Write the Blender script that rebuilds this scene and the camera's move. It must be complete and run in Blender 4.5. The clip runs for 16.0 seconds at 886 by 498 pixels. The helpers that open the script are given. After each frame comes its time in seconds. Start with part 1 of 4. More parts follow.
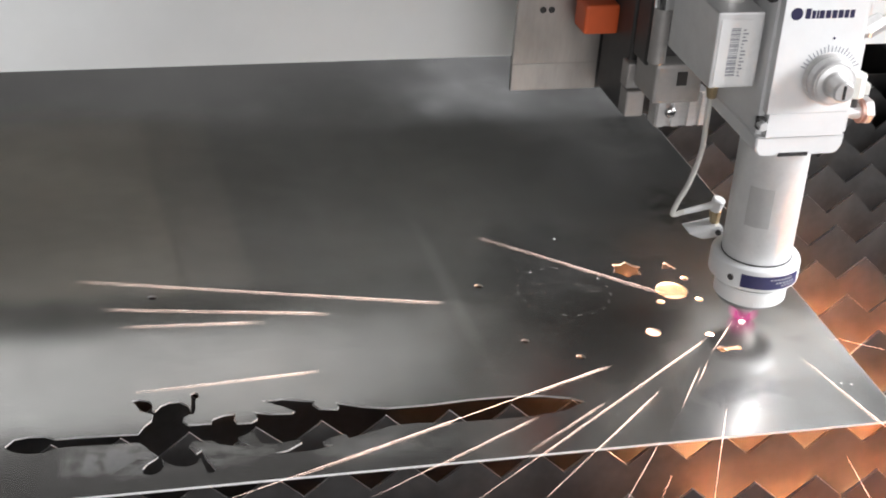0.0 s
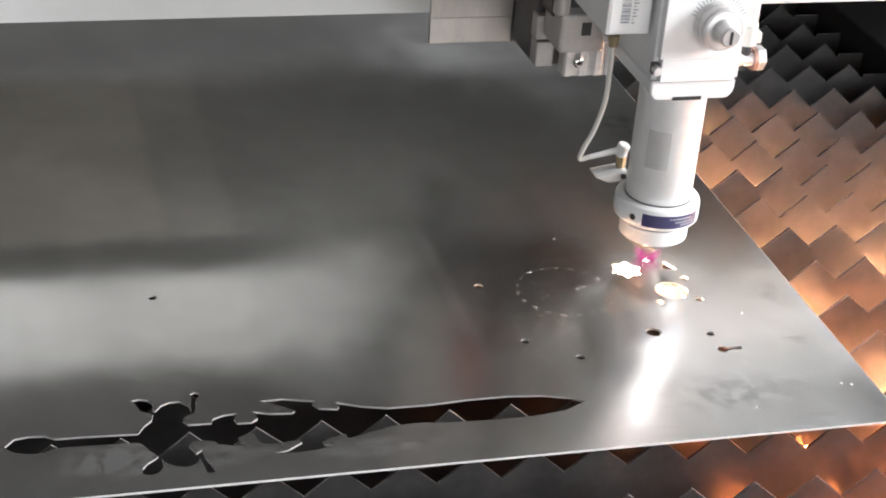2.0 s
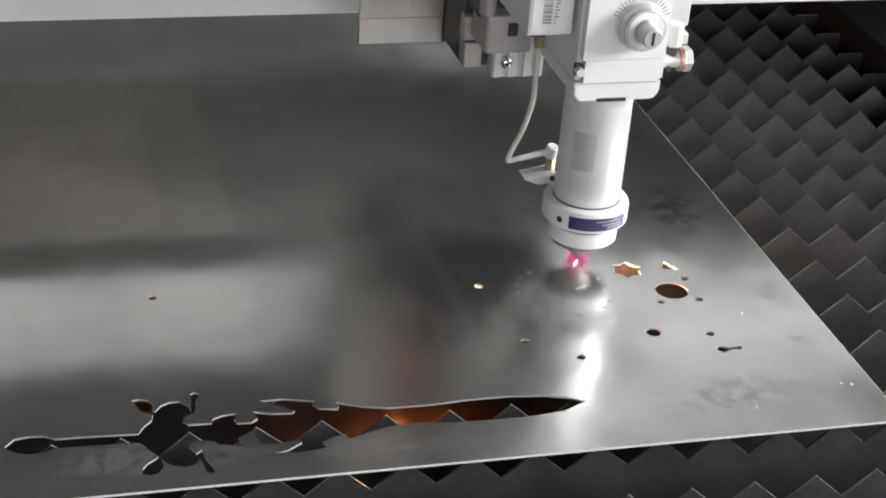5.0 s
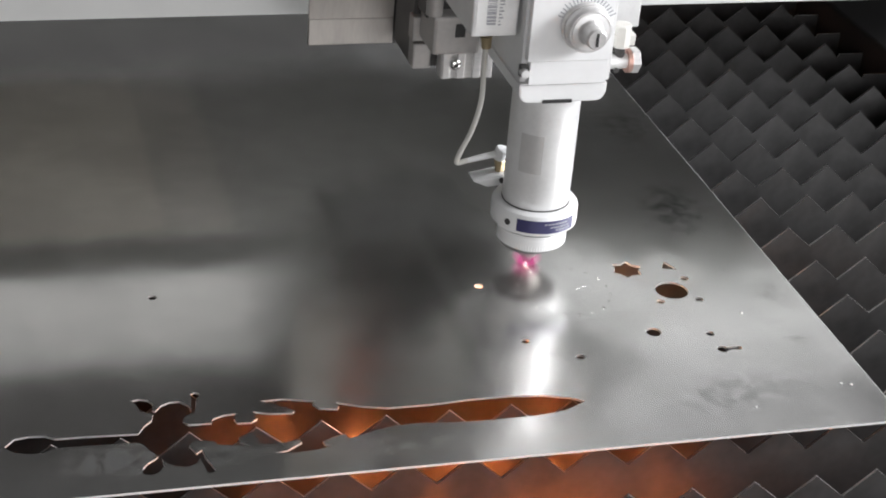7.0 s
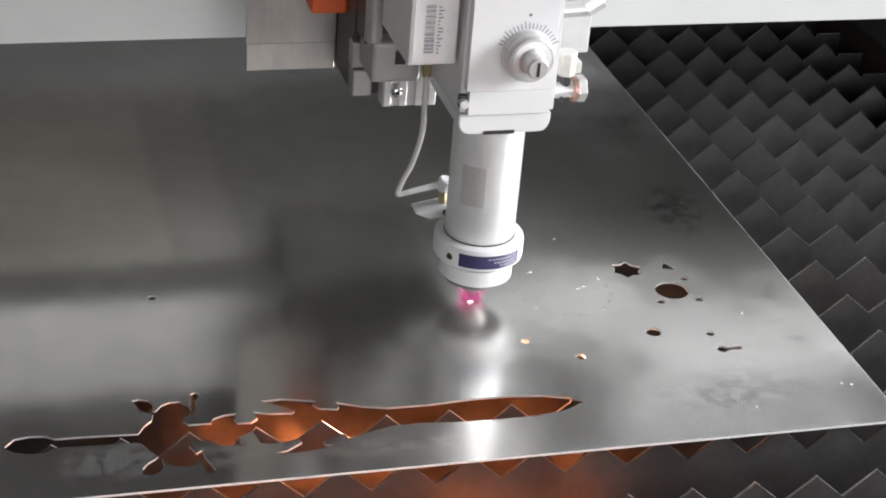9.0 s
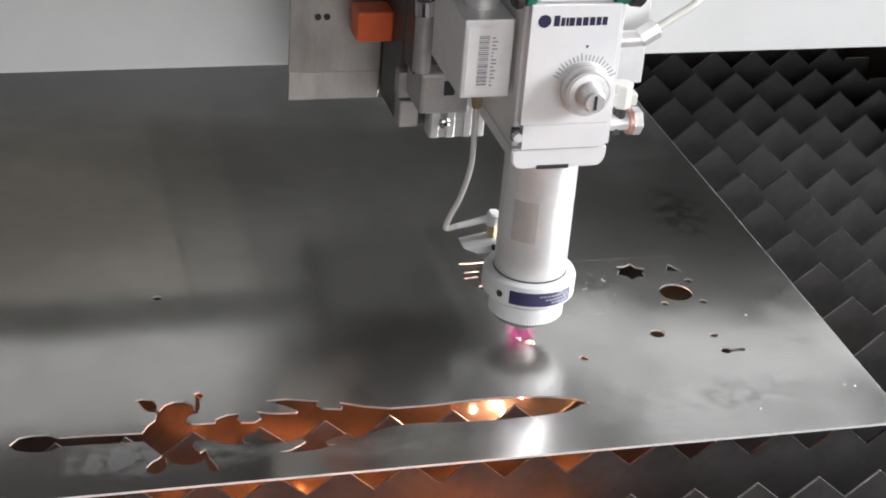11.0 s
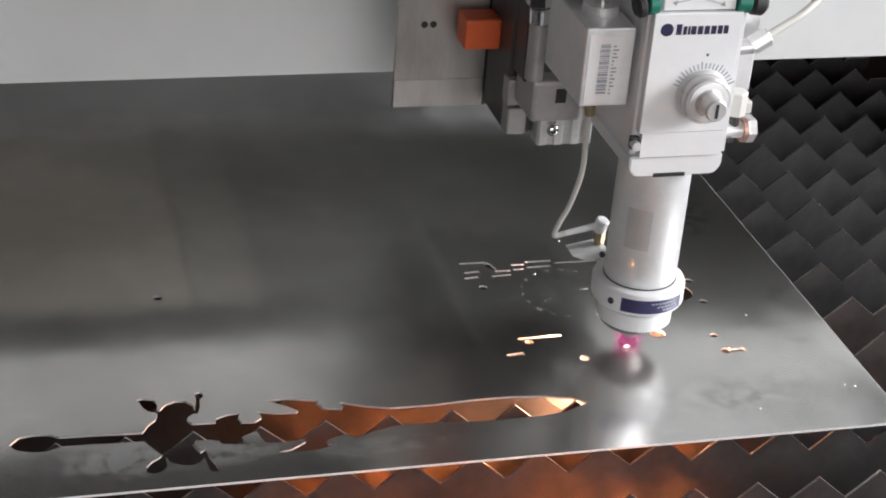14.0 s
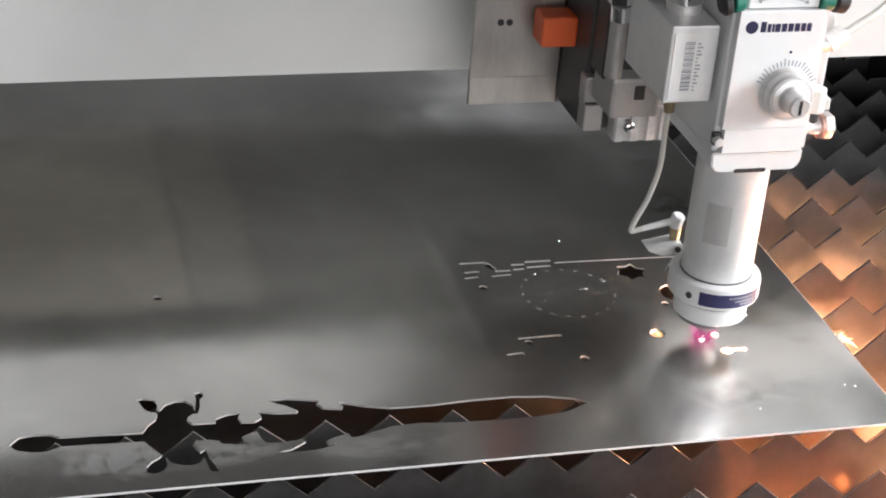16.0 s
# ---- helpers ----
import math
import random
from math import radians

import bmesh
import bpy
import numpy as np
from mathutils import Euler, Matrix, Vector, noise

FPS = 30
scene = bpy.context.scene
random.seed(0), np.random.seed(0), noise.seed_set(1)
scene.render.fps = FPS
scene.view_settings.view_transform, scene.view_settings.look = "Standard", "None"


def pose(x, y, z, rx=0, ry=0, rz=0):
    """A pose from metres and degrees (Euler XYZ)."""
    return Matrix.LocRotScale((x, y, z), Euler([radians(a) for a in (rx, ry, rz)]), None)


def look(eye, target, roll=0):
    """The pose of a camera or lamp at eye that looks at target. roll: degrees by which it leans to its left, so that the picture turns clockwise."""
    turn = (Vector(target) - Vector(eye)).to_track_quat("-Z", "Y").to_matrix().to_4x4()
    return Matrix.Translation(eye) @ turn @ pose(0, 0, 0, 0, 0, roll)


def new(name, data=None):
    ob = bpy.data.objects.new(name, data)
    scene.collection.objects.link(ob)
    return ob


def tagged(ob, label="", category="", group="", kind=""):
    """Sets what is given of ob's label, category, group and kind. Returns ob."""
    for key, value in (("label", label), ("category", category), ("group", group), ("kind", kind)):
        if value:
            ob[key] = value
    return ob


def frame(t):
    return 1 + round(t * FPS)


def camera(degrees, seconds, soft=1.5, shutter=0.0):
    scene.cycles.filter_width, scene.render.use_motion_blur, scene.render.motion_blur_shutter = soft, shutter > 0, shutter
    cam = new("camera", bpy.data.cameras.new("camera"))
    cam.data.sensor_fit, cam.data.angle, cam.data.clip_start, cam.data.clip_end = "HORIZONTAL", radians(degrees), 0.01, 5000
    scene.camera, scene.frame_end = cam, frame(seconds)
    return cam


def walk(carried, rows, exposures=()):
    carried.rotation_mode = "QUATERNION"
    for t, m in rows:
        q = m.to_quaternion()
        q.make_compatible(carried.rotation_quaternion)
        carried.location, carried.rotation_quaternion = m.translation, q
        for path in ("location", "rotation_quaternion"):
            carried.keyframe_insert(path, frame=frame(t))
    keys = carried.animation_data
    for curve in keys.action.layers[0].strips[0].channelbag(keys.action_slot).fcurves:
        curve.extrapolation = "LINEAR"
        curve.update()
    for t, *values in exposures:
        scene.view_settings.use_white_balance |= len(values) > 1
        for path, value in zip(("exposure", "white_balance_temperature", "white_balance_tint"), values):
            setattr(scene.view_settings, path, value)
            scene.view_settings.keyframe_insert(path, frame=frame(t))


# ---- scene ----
# The place: a sheet of stainless steel on a toothed slat bed, cut by a laser head on a travelling gantry.
# x runs along the gantry, y away from the viewer, z up; the slats' tooth tips lie at z = 0.

cam = camera(28.09, 16.0, soft=1.9, shutter=0.25)
EYE_A = look((-0.7680, -1.5348, 0.6823), (-0.4024, -0.3606, 0.0134), 4.929)
EYE_B = look((-0.7641, -1.5414, 0.6791), (-0.4068, -0.3616, 0.0156), 4.836)
walk(cam, [(0, EYE_A), (4.6, EYE_A), (9.2, EYE_A), (11.3, EYE_B), (13.6, EYE_B), (16, EYE_B)],
     exposures=[(0, 0.12, 6500, 13), (0.4, 0.22, 6500, 13), (1.3, 0.28, 6500, 13), (2.1, 0.2, 6500, 13), (3.0, 0.08, 6500, 13), (6, -0.07, 6500, 13), (9, -0.06, 6500, 13), (11.3, -0.08, 6500, 14), (12.2, -0.12, 6500, 14),
                (13, -0.25, 6500, 15), (14.2, -0.2, 6500, 14), (14.5, -0.1, 6500, 14), (15, -0.08, 6500, 13), (16, 0.09, 6500, 13)])

# ---- world and lamps ----
world = bpy.data.worlds.new("workshop_air")
scene.world = world
world.use_nodes = True
world.node_tree.nodes["Background"].inputs[0].default_value = (0.92, 0.94, 0.97, 1)
world.node_tree.nodes["Background"].inputs[1].default_value = 0.35
scene.view_settings.exposure = 0.0


def area_lamp(name, eye, target, sx, sy, watts, colour):
    lamp = bpy.data.lights.new(name, "AREA")
    lamp.shape, lamp.size, lamp.size_y, lamp.energy, lamp.color = "RECTANGLE", sx, sy, watts, colour
    ob = new(name, lamp)
    ob.matrix_world = look(eye, target)
    return ob


# daylight through the east window and through the wide doorway on the south side
area_lamp("window_daylight", (3.5, -1.45, 1.75), (-0.2, -0.5, 0.2), 3.0, 1.6, 440, (0.96, 0.985, 1.0))
area_lamp("doorway_daylight", (0.1, -4.15, 0.75), (-0.3, -0.4, 0.1), 4.8, 1.9, 70, (1.0, 0.995, 0.98))
# faint lamps added in the unseen north wall, to brighten the sheet's reflections
area_lamp("north_reflection_lamp", (2.25, 4.39, 3.55), (2.25, 0.0, 3.55), 2.3, 0.9, 4.8, (0.97, 0.99, 1.0))
area_lamp("north_reflection_lamp", (1.40, 4.39, 1.92), (1.40, 0.0, 1.92), 1.0, 0.34, 0.55, (0.92, 0.96, 1.0))


# ---- materials ----
def material(name, colour, rough=0.5, metal=0.0, grain=0.0, scale=40.0, bump=0.0, stretch=(1, 1, 1), rough_var=0.0,
             emit=None, strength=0.0, fine=6.0, space="Object"):
    """A principled surface with colour and gloss varied at two scales and a fine relief."""
    m = bpy.data.materials.new(name)
    m.use_nodes = True
    t = m.node_tree
    b = t.nodes["Principled BSDF"]
    b.inputs["Base Color"].default_value = (*colour, 1)
    b.inputs["Roughness"].default_value = rough
    b.inputs["Metallic"].default_value = metal
    if emit:
        b.inputs["Emission Color"].default_value = (*emit, 1)
        b.inputs["Emission Strength"].default_value = strength
        return m
    if grain or bump or rough_var:
        co = t.nodes.new("ShaderNodeTexCoord")
        mp = t.nodes.new("ShaderNodeMapping")
        mp.inputs["Scale"].default_value = stretch
        t.links.new(co.outputs[space], mp.inputs[0])
        n1 = t.nodes.new("ShaderNodeTexNoise")
        n1.inputs["Scale"].default_value, n1.inputs["Detail"].default_value = scale, 5
        n2 = t.nodes.new("ShaderNodeTexNoise")
        n2.inputs["Scale"].default_value, n2.inputs["Detail"].default_value = scale * fine, 3
        t.links.new(mp.outputs[0], n1.inputs["Vector"])
        t.links.new(mp.outputs[0], n2.inputs["Vector"])
        add = t.nodes.new("ShaderNodeMath")
        add.operation = "MULTIPLY_ADD"
        add.inputs[1].default_value = 0.45
        t.links.new(n2.outputs[0], add.inputs[0])
        t.links.new(n1.outputs[0], add.inputs[2])
        ramp = t.nodes.new("ShaderNodeMapRange")
        ramp.inputs[1].default_value, ramp.inputs[2].default_value = 0.45, 1.0
        ramp.inputs[3].default_value, ramp.inputs[4].default_value = 1 - grain, 1 + grain
        t.links.new(add.outputs[0], ramp.inputs[0])
        mul = t.nodes.new("ShaderNodeVectorMath")
        mul.operation = "SCALE"
        mul.inputs[0].default_value = colour
        t.links.new(ramp.outputs[0], mul.inputs["Scale"])
        t.links.new(mul.outputs[0], b.inputs["Base Color"])
        if rough_var:
            rr = t.nodes.new("ShaderNodeMapRange")
            rr.inputs[1].default_value, rr.inputs[2].default_value = 0.45, 1.0
            rr.inputs[3].default_value, rr.inputs[4].default_value = rough - rough_var, rough + rough_var
            t.links.new(add.outputs[0], rr.inputs[0])
            t.links.new(rr.outputs[0], b.inputs["Roughness"])
        if bump:
            bp = t.nodes.new("ShaderNodeBump")
            bp.inputs["Strength"].default_value, bp.inputs["Distance"].default_value = bump, 0.001
            t.links.new(add.outputs[0], bp.inputs["Height"])
            t.links.new(bp.outputs[0], b.inputs["Normal"])
    return m


def sheet_steel():
    """Cold-rolled stainless: faint rolling grain, handling smears, soft scuffs and a slight buckle."""
    m = bpy.data.materials.new("cold_rolled_stainless")
    m.use_nodes = True
    t = m.node_tree
    b = t.nodes["Principled BSDF"]
    b.inputs["Metallic"].default_value = 1.0
    co = t.nodes.new("ShaderNodeTexCoord")

    def field(scale, detail, stretch=(1, 1, 1), lo=0.35, hi=0.65, out=(0.0, 1.0), distort=0.0, turn=0.0):
        mp = t.nodes.new("ShaderNodeMapping")
        mp.inputs["Scale"].default_value = stretch
        mp.inputs["Rotation"].default_value = (0, 0, turn)
        n = t.nodes.new("ShaderNodeTexNoise")
        n.inputs["Scale"].default_value, n.inputs["Detail"].default_value, n.inputs["Distortion"].default_value = scale, detail, distort
        r = t.nodes.new("ShaderNodeMapRange")
        r.inputs[1].default_value, r.inputs[2].default_value, r.inputs[3].default_value, r.inputs[4].default_value = lo, hi, *out
        r.interpolation_type = "SMOOTHSTEP"
        t.links.new(co.outputs["Object"], mp.inputs[0])
        t.links.new(mp.outputs[0], n.inputs["Vector"])
        t.links.new(n.outputs[0], r.inputs[0])
        return r.outputs[0]

    def math_node(op, x, y, soft=0.0):
        n = t.nodes.new("ShaderNodeMath")
        n.operation = op
        for k, v in enumerate((x, y)):
            if isinstance(v, float):
                n.inputs[k].default_value = v
            else:
                t.links.new(v, n.inputs[k])
        n.inputs[2].default_value = soft
        return n.outputs[0]

    xyz = t.nodes.new("ShaderNodeSeparateXYZ")
    t.links.new(co.outputs["Object"], xyz.inputs[0])
    # the half that has been cut is warped and rougher, the rest lies flat
    cut_half = t.nodes.new("ShaderNodeMapRange")
    cut_half.interpolation_type = "SMOOTHSTEP"
    cut_half.inputs[1].default_value, cut_half.inputs[2].default_value, cut_half.inputs[3].default_value, cut_half.inputs[4].default_value = -0.60, -0.42, 0.0, 1.0
    t.links.new(xyz.outputs["X"], cut_half.inputs[0])
    cut_half = cut_half.outputs[0]
    cloud = field(4.5, 2, (1, 1.4, 1), 0.15, 0.85, (0.84, 1.12), 0.0)
    grain = field(60, 2, (0.35, 8, 1), 0.3, 0.7, (0.975, 1.025))
    smear = math_node("MULTIPLY", field(21, 5, (1, 0.6, 1), 0.28, 0.72, (0.955, 1.035), 0.8, 0.5), field(75, 4, (0.6, 1, 1), 0.3, 0.7, (0.97, 1.025), 0.4, 0.9))
    # the cut half's colour is lowered to dim the barrel's reflected highlight
    tone = math_node("MULTIPLY", math_node("MULTIPLY", cloud, smear), math_node("MULTIPLY", grain, math_node("ADD", math_node("MULTIPLY", cut_half, -0.09), 1.0)))
    col = t.nodes.new("ShaderNodeVectorMath")
    col.operation = "SCALE"
    col.inputs[0].default_value = (0.84, 0.835, 0.81)
    rough = math_node("ADD", field(5.5, 2, (1, 1, 1), 0.15, 0.85, (0.13, 0.20)), field(16, 4, (1, 0.7, 1), 0.35, 0.75, (0.0, 0.06), 0.5))
    rough = math_node("MULTIPLY", rough, math_node("ADD", math_node("MULTIPLY", cut_half, 0.62), 0.68))
    # handling marks: place, half-size, turn, gain in roughness, gain in tone
    for x, y, rx, ry, turn, dr, dt in (
                                       (-0.180, -0.295, 0.028, 0.048, -10, 0.06, -0.65), (-0.162, -0.126, 0.028, 0.040, 0, 0.03, -0.40), (-0.245, -0.575, 0.060, 0.028, 0, 0.12, -0.26),
                                       (-0.152, -0.444, 0.016, 0.022, 0, 0.06, -0.25), (-0.164, -0.502, 0.013, 0.020, 15, 0.06, -0.25), (-0.408, -0.400, 0.007, 0.120, 0, 0.06, 0.22),
                                       (-0.330, -0.250, 0.100, 0.014, -35, 0.08, 0.04), (-0.290, -0.535, 0.120, 0.060, 0, 0.11, 0.0), (-0.420, -0.530, 0.100, 0.050, 0, 0.07, 0.0), (-0.270, -0.592, 0.110, 0.035, 0, 0.10, 0.0),
                                       (-0.681, -0.590, 0.042, 0.022, 10, 0.24, 0.60), (-0.617, -0.592, 0.045, 0.014, 0, 0.16, 0.38), (-0.500, -0.600, 0.060, 0.012, 0, 0.16, 0.42)):
        mp = t.nodes.new("ShaderNodeMapping")
        mp.vector_type = "TEXTURE"
        mp.inputs["Location"].default_value, mp.inputs["Rotation"].default_value, mp.inputs["Scale"].default_value = (x, y, 0), (0, 0, radians(turn)), (rx, ry, 1)
        t.links.new(co.outputs["Object"], mp.inputs[0])
        ln = t.nodes.new("ShaderNodeVectorMath")
        ln.operation = "LENGTH"
        t.links.new(mp.outputs[0], ln.inputs[0])
        fall = t.nodes.new("ShaderNodeMapRange")
        fall.interpolation_type = "SMOOTHERSTEP"
        fall.inputs[1].default_value, fall.inputs[2].default_value, fall.inputs[3].default_value, fall.inputs[4].default_value = 1.5, 0.0, 0.0, 1.0
        t.links.new(ln.outputs["Value"], fall.inputs[0])
        spot = math_node("MULTIPLY", fall.outputs[0], field(85, 4, (1, 1.0, 1), 0.30, 0.70)) if dt and rx > 0.0075 else fall.outputs[0]
        rough = math_node("ADD", rough, math_node("MULTIPLY", spot, dr))
        rough = math_node("SMOOTH_MIN", rough, 0.255, 0.05)
        tone = math_node("MULTIPLY", tone, math_node("ADD", math_node("MULTIPLY", spot, dt), 1.0))
    t.links.new(tone, col.inputs["Scale"])
    t.links.new(col.outputs[0], b.inputs["Base Color"])
    t.links.new(rough, b.inputs["Roughness"])
    # slight buckle of the sheet: the normal leans a little from place to place
    geo = t.nodes.new("ShaderNodeNewGeometry")
    lean = geo.outputs["Normal"]
    for scale, stretch, amount in ((5.0, (1, 1, 0), 0.065), (13.0, (1, 0.7, 0), 0.075), (34.0, (1, 0.8, 0), 0.060), (80.0, (1, 0.6, 0), 0.014)):
        mp = t.nodes.new("ShaderNodeMapping")
        mp.inputs["Scale"].default_value = stretch
        n = t.nodes.new("ShaderNodeTexNoise")
        n.inputs["Scale"].default_value, n.inputs["Detail"].default_value = scale, 1.0
        sub = t.nodes.new("ShaderNodeVectorMath")
        sub.operation = "SUBTRACT"
        sub.inputs[1].default_value = (0.5, 0.5, 0.5)
        mad = t.nodes.new("ShaderNodeVectorMath")
        mad.operation = "MULTIPLY_ADD"
        swell = t.nodes.new("ShaderNodeCombineXYZ")
        much = math_node("MULTIPLY", math_node("ADD", math_node("MULTIPLY", cut_half, 0.83), 0.17), amount)
        t.links.new(much, swell.inputs["X"])
        t.links.new(much, swell.inputs["Y"])
        t.links.new(swell.outputs[0], mad.inputs[1])
        t.links.new(co.outputs["Object"], mp.inputs[0])
        t.links.new(mp.outputs[0], n.inputs["Vector"])
        t.links.new(n.outputs["Color"], sub.inputs[0])
        t.links.new(sub.outputs[0], mad.inputs[0])
        t.links.new(lean, mad.inputs[2])
        lean = mad.outputs[0]
    # the free corner sags slightly away
    sag = []
    for axis, lo, hi, top in (("X", -0.34, -0.20, 0.055), ("Y", -0.57, -0.47, 1.0)):
        r = t.nodes.new("ShaderNodeMapRange")
        r.interpolation_type = "SMOOTHSTEP"
        r.inputs[1].default_value, r.inputs[2].default_value, r.inputs[3].default_value, r.inputs[4].default_value = lo, hi, 0.0, top
        t.links.new(xyz.outputs[axis], r.inputs[0])
        sag.append(r.outputs[0])
    bend = t.nodes.new("ShaderNodeCombineXYZ")
    t.links.new(math_node("MULTIPLY", *sag), bend.inputs["Y"])
    # the narrow strip before the sword's point is warped sideways
    curl = []
    for axis, lo, hi, top in (("X", -0.46, -0.32, 0.055), ("X", -0.20, -0.31, 1.0), ("Y", -0.525, -0.590, 1.0)):
        r = t.nodes.new("ShaderNodeMapRange")
        r.interpolation_type = "SMOOTHSTEP"
        r.inputs[1].default_value, r.inputs[2].default_value, r.inputs[3].default_value, r.inputs[4].default_value = (lo, hi, 0.0, top) if hi > lo else (hi, lo, top, 0.0)
        t.links.new(xyz.outputs[axis], r.inputs[0])
        curl.append(r.outputs[0])
    t.links.new(math_node("MULTIPLY", math_node("MULTIPLY", curl[0], curl[1]), curl[2]), bend.inputs["X"])
    total = t.nodes.new("ShaderNodeVectorMath")
    t.links.new(lean, total.inputs[0])
    t.links.new(bend.outputs[0], total.inputs[1])
    lean = total.outputs[0]
    unit = t.nodes.new("ShaderNodeVectorMath")
    unit.operation = "NORMALIZE"
    t.links.new(lean, unit.inputs[0])
    t.links.new(unit.outputs[0], b.inputs["Normal"])
    # the matt bloom of the rolled surface spreads part of the light widely
    dull = t.nodes.new("ShaderNodeBsdfPrincipled")
    dull.inputs["Metallic"].default_value, dull.inputs["Roughness"].default_value = 1.0, 0.38
    t.links.new(col.outputs[0], dull.inputs["Base Color"])
    t.links.new(unit.outputs[0], dull.inputs["Normal"])
    mix = t.nodes.new("ShaderNodeMixShader")
    t.links.new(math_node("ADD", math_node("MULTIPLY", cut_half, 0.04), 0.14), mix.inputs[0])
    t.links.new(b.outputs[0], mix.inputs[1])
    t.links.new(dull.outputs[0], mix.inputs[2])
    t.links.new(mix.outputs[0], t.nodes["Material Output"].inputs[0])
    return m


STEEL = sheet_steel()
RIM = material("whitened_sheared_rim", (0.86, 0.86, 0.85), 0.35, 0.15, 0.08, 60)
EDGE = material("cut_steel_edge", (0.88, 0.87, 0.85), 0.42, 0.7, 0.08, 60)
SLAT = material("burnt_slat_steel", (0.077, 0.0755, 0.075), 0.42, 0.45, 0.28, 22, 0.15, rough_var=0.10)
LIT_EDGE = material("lit_slat_edge", (0.36, 0.35, 0.34), 0.46, 1.0, 0.3, 60)
WHITE = material("white_powder_coat", (0.77, 0.775, 0.775), 0.42, 0.0, 0.04, 25, 0.03)
BEAM_PAINT = material("white_beam_paint", (0.66, 0.67, 0.66), 0.42, 0.0, 0.05, 6, 0.02)
ALU = material("anodised_aluminium", (0.79, 0.79, 0.785), 0.38, 0.40, 0.06, 60, 0.05, rough_var=0.05)
ALU_RAW = material("raw_aluminium", (0.72, 0.71, 0.70), 0.33, 0.55, 0.10, 50, 0.1, (1, 1, 8))
CLAMP = material("dark_grey_casting", (0.22, 0.22, 0.22), 0.55, 0.2, 0.2, 30, 0.1)
FOIL = material("silver_grey_foil", (0.60, 0.595, 0.585), 0.4, 0.4, 0.06, 60, 0.03)
PLATE = material("scratched_steel_plate", (0.40, 0.38, 0.355), 0.38, 0.8, 0.14, 14, 0.12, (4, 1, 1), 0.08)
DARK = material("black_anodised_metal", (0.06, 0.058, 0.057), 0.42, 0.3, 0.2, 40, 0.1)
GIRDER = material("grey_girder_paint", (0.36, 0.355, 0.345), 0.6, 0.0, 0.12, 20, 0.08)
# three tones of underside paint stand for its lit, half-lit and dim parts
UNDERSIDE_LIT = material("underside_paint_lit", (0.80, 0.77, 0.72), 0.6, 0.0, 0.08, 12, 0.05)
UNDERSIDE_HALF_LIT = material("underside_paint_half_lit", (0.64, 0.625, 0.60), 0.6, 0.0, 0.12, 12, 0.05)
UNDERSIDE_DIM = material("underside_paint_dim", (0.50, 0.50, 0.495), 0.6, 0.0, 0.08, 12, 0.05)
GREY = material("grey_machined_casting", (0.42, 0.405, 0.39), 0.45, 0.5, 0.14, 35, 0.12, rough_var=0.08)
CHROME = material("polished_chrome", (0.82, 0.82, 0.82), 0.12, 1.0, 0.04, 40)
BRASS = material("worn_brass", (0.46, 0.37, 0.23), 0.4, 0.8, 0.12, 60)
COPPER = material("copper_cap", (0.58, 0.36, 0.30), 0.35, 0.7, 0.12, 60)
ORANGE = material("orange_plastic", (0.72, 0.12, 0.03), 0.42, 0.0, 0.06, 40, 0.05)
GREEN = material("green_collar", (0.015, 0.17, 0.12), 0.35, 0.0, 0.06, 60)
BLUE = material("dark_blue_label", (0.036, 0.035, 0.105), 0.4, 0.0, 0.10, 80)
INK = material("navy_print", (0.014, 0.012, 0.055), 0.5)
GREYINK = material("grey_print", (0.30, 0.31, 0.34), 0.5)
PAPER = material("white_sticker", (0.80, 0.80, 0.79), 0.4, 0.0, 0.03, 60)
TUBE = material("white_plastic_tube", (0.62, 0.61, 0.57), 0.35, 0.0, 0.04, 40)
HOSE = material("milky_hose", (0.50, 0.49, 0.45), 0.3, 0.0, 0.06, 40)
RUBBER = material("black_rubber", (0.02, 0.02, 0.02), 0.6, 0.0, 0.2, 50)
TRAY = material("sooty_tray_steel", (0.045, 0.041, 0.038), 0.7, 0.3, 0.3, 12, 0.2)
FRAME = material("dark_machine_paint", (0.008, 0.008, 0.0085), 0.9, 0.0, 0.2, 8, 0.1)
WALL = material("workshop_wall_paint", (0.135, 0.134, 0.132), 0.8, 0.0, 0.08, 3, 0.1)
FLOOR = material("workshop_concrete", (0.16, 0.16, 0.155), 0.7, 0.0, 0.2, 2.5, 0.2)


def glow_shell(name, colour, strength, cover):
    """A thin, see-through glowing layer."""
    m = bpy.data.materials.new(name)
    m.use_nodes = True
    t = m.node_tree
    t.nodes.remove(t.nodes["Principled BSDF"])
    e, s, x = t.nodes.new("ShaderNodeEmission"), t.nodes.new("ShaderNodeBsdfTransparent"), t.nodes.new("ShaderNodeMixShader")
    e.inputs[0].default_value, e.inputs[1].default_value, x.inputs[0].default_value = (*colour, 1), strength, cover
    t.links.new(s.outputs[0], x.inputs[1])
    t.links.new(e.outputs[0], x.inputs[2])
    t.links.new(x.outputs[0], t.nodes["Material Output"].inputs[0])
    return m


HOLE_GLOW = glow_shell("hole_glow", (1.0, 0.56, 0.34), 3.2, 0.24)
FIREBALL = glow_shell("burst_glow_haze", (1.0, 0.60, 0.40), 5.0, 0.10)
GLINT = glow_shell("glint_haze", (1.0, 0.58, 0.34), 1.9, 0.085)
PLASMA = glow_shell("pink_plasma", (1.0, 0.20, 0.48), 1.15, 0.068)
HOT = material("white_hot_core", (1, 0.8, 0.7), 0.5, emit=(1.0, 0.72, 0.66), strength=40)
SPARK = material("glowing_spark", (1, 0.6, 0.4), 0.5, emit=(1.0, 0.78, 0.68), strength=3.5)
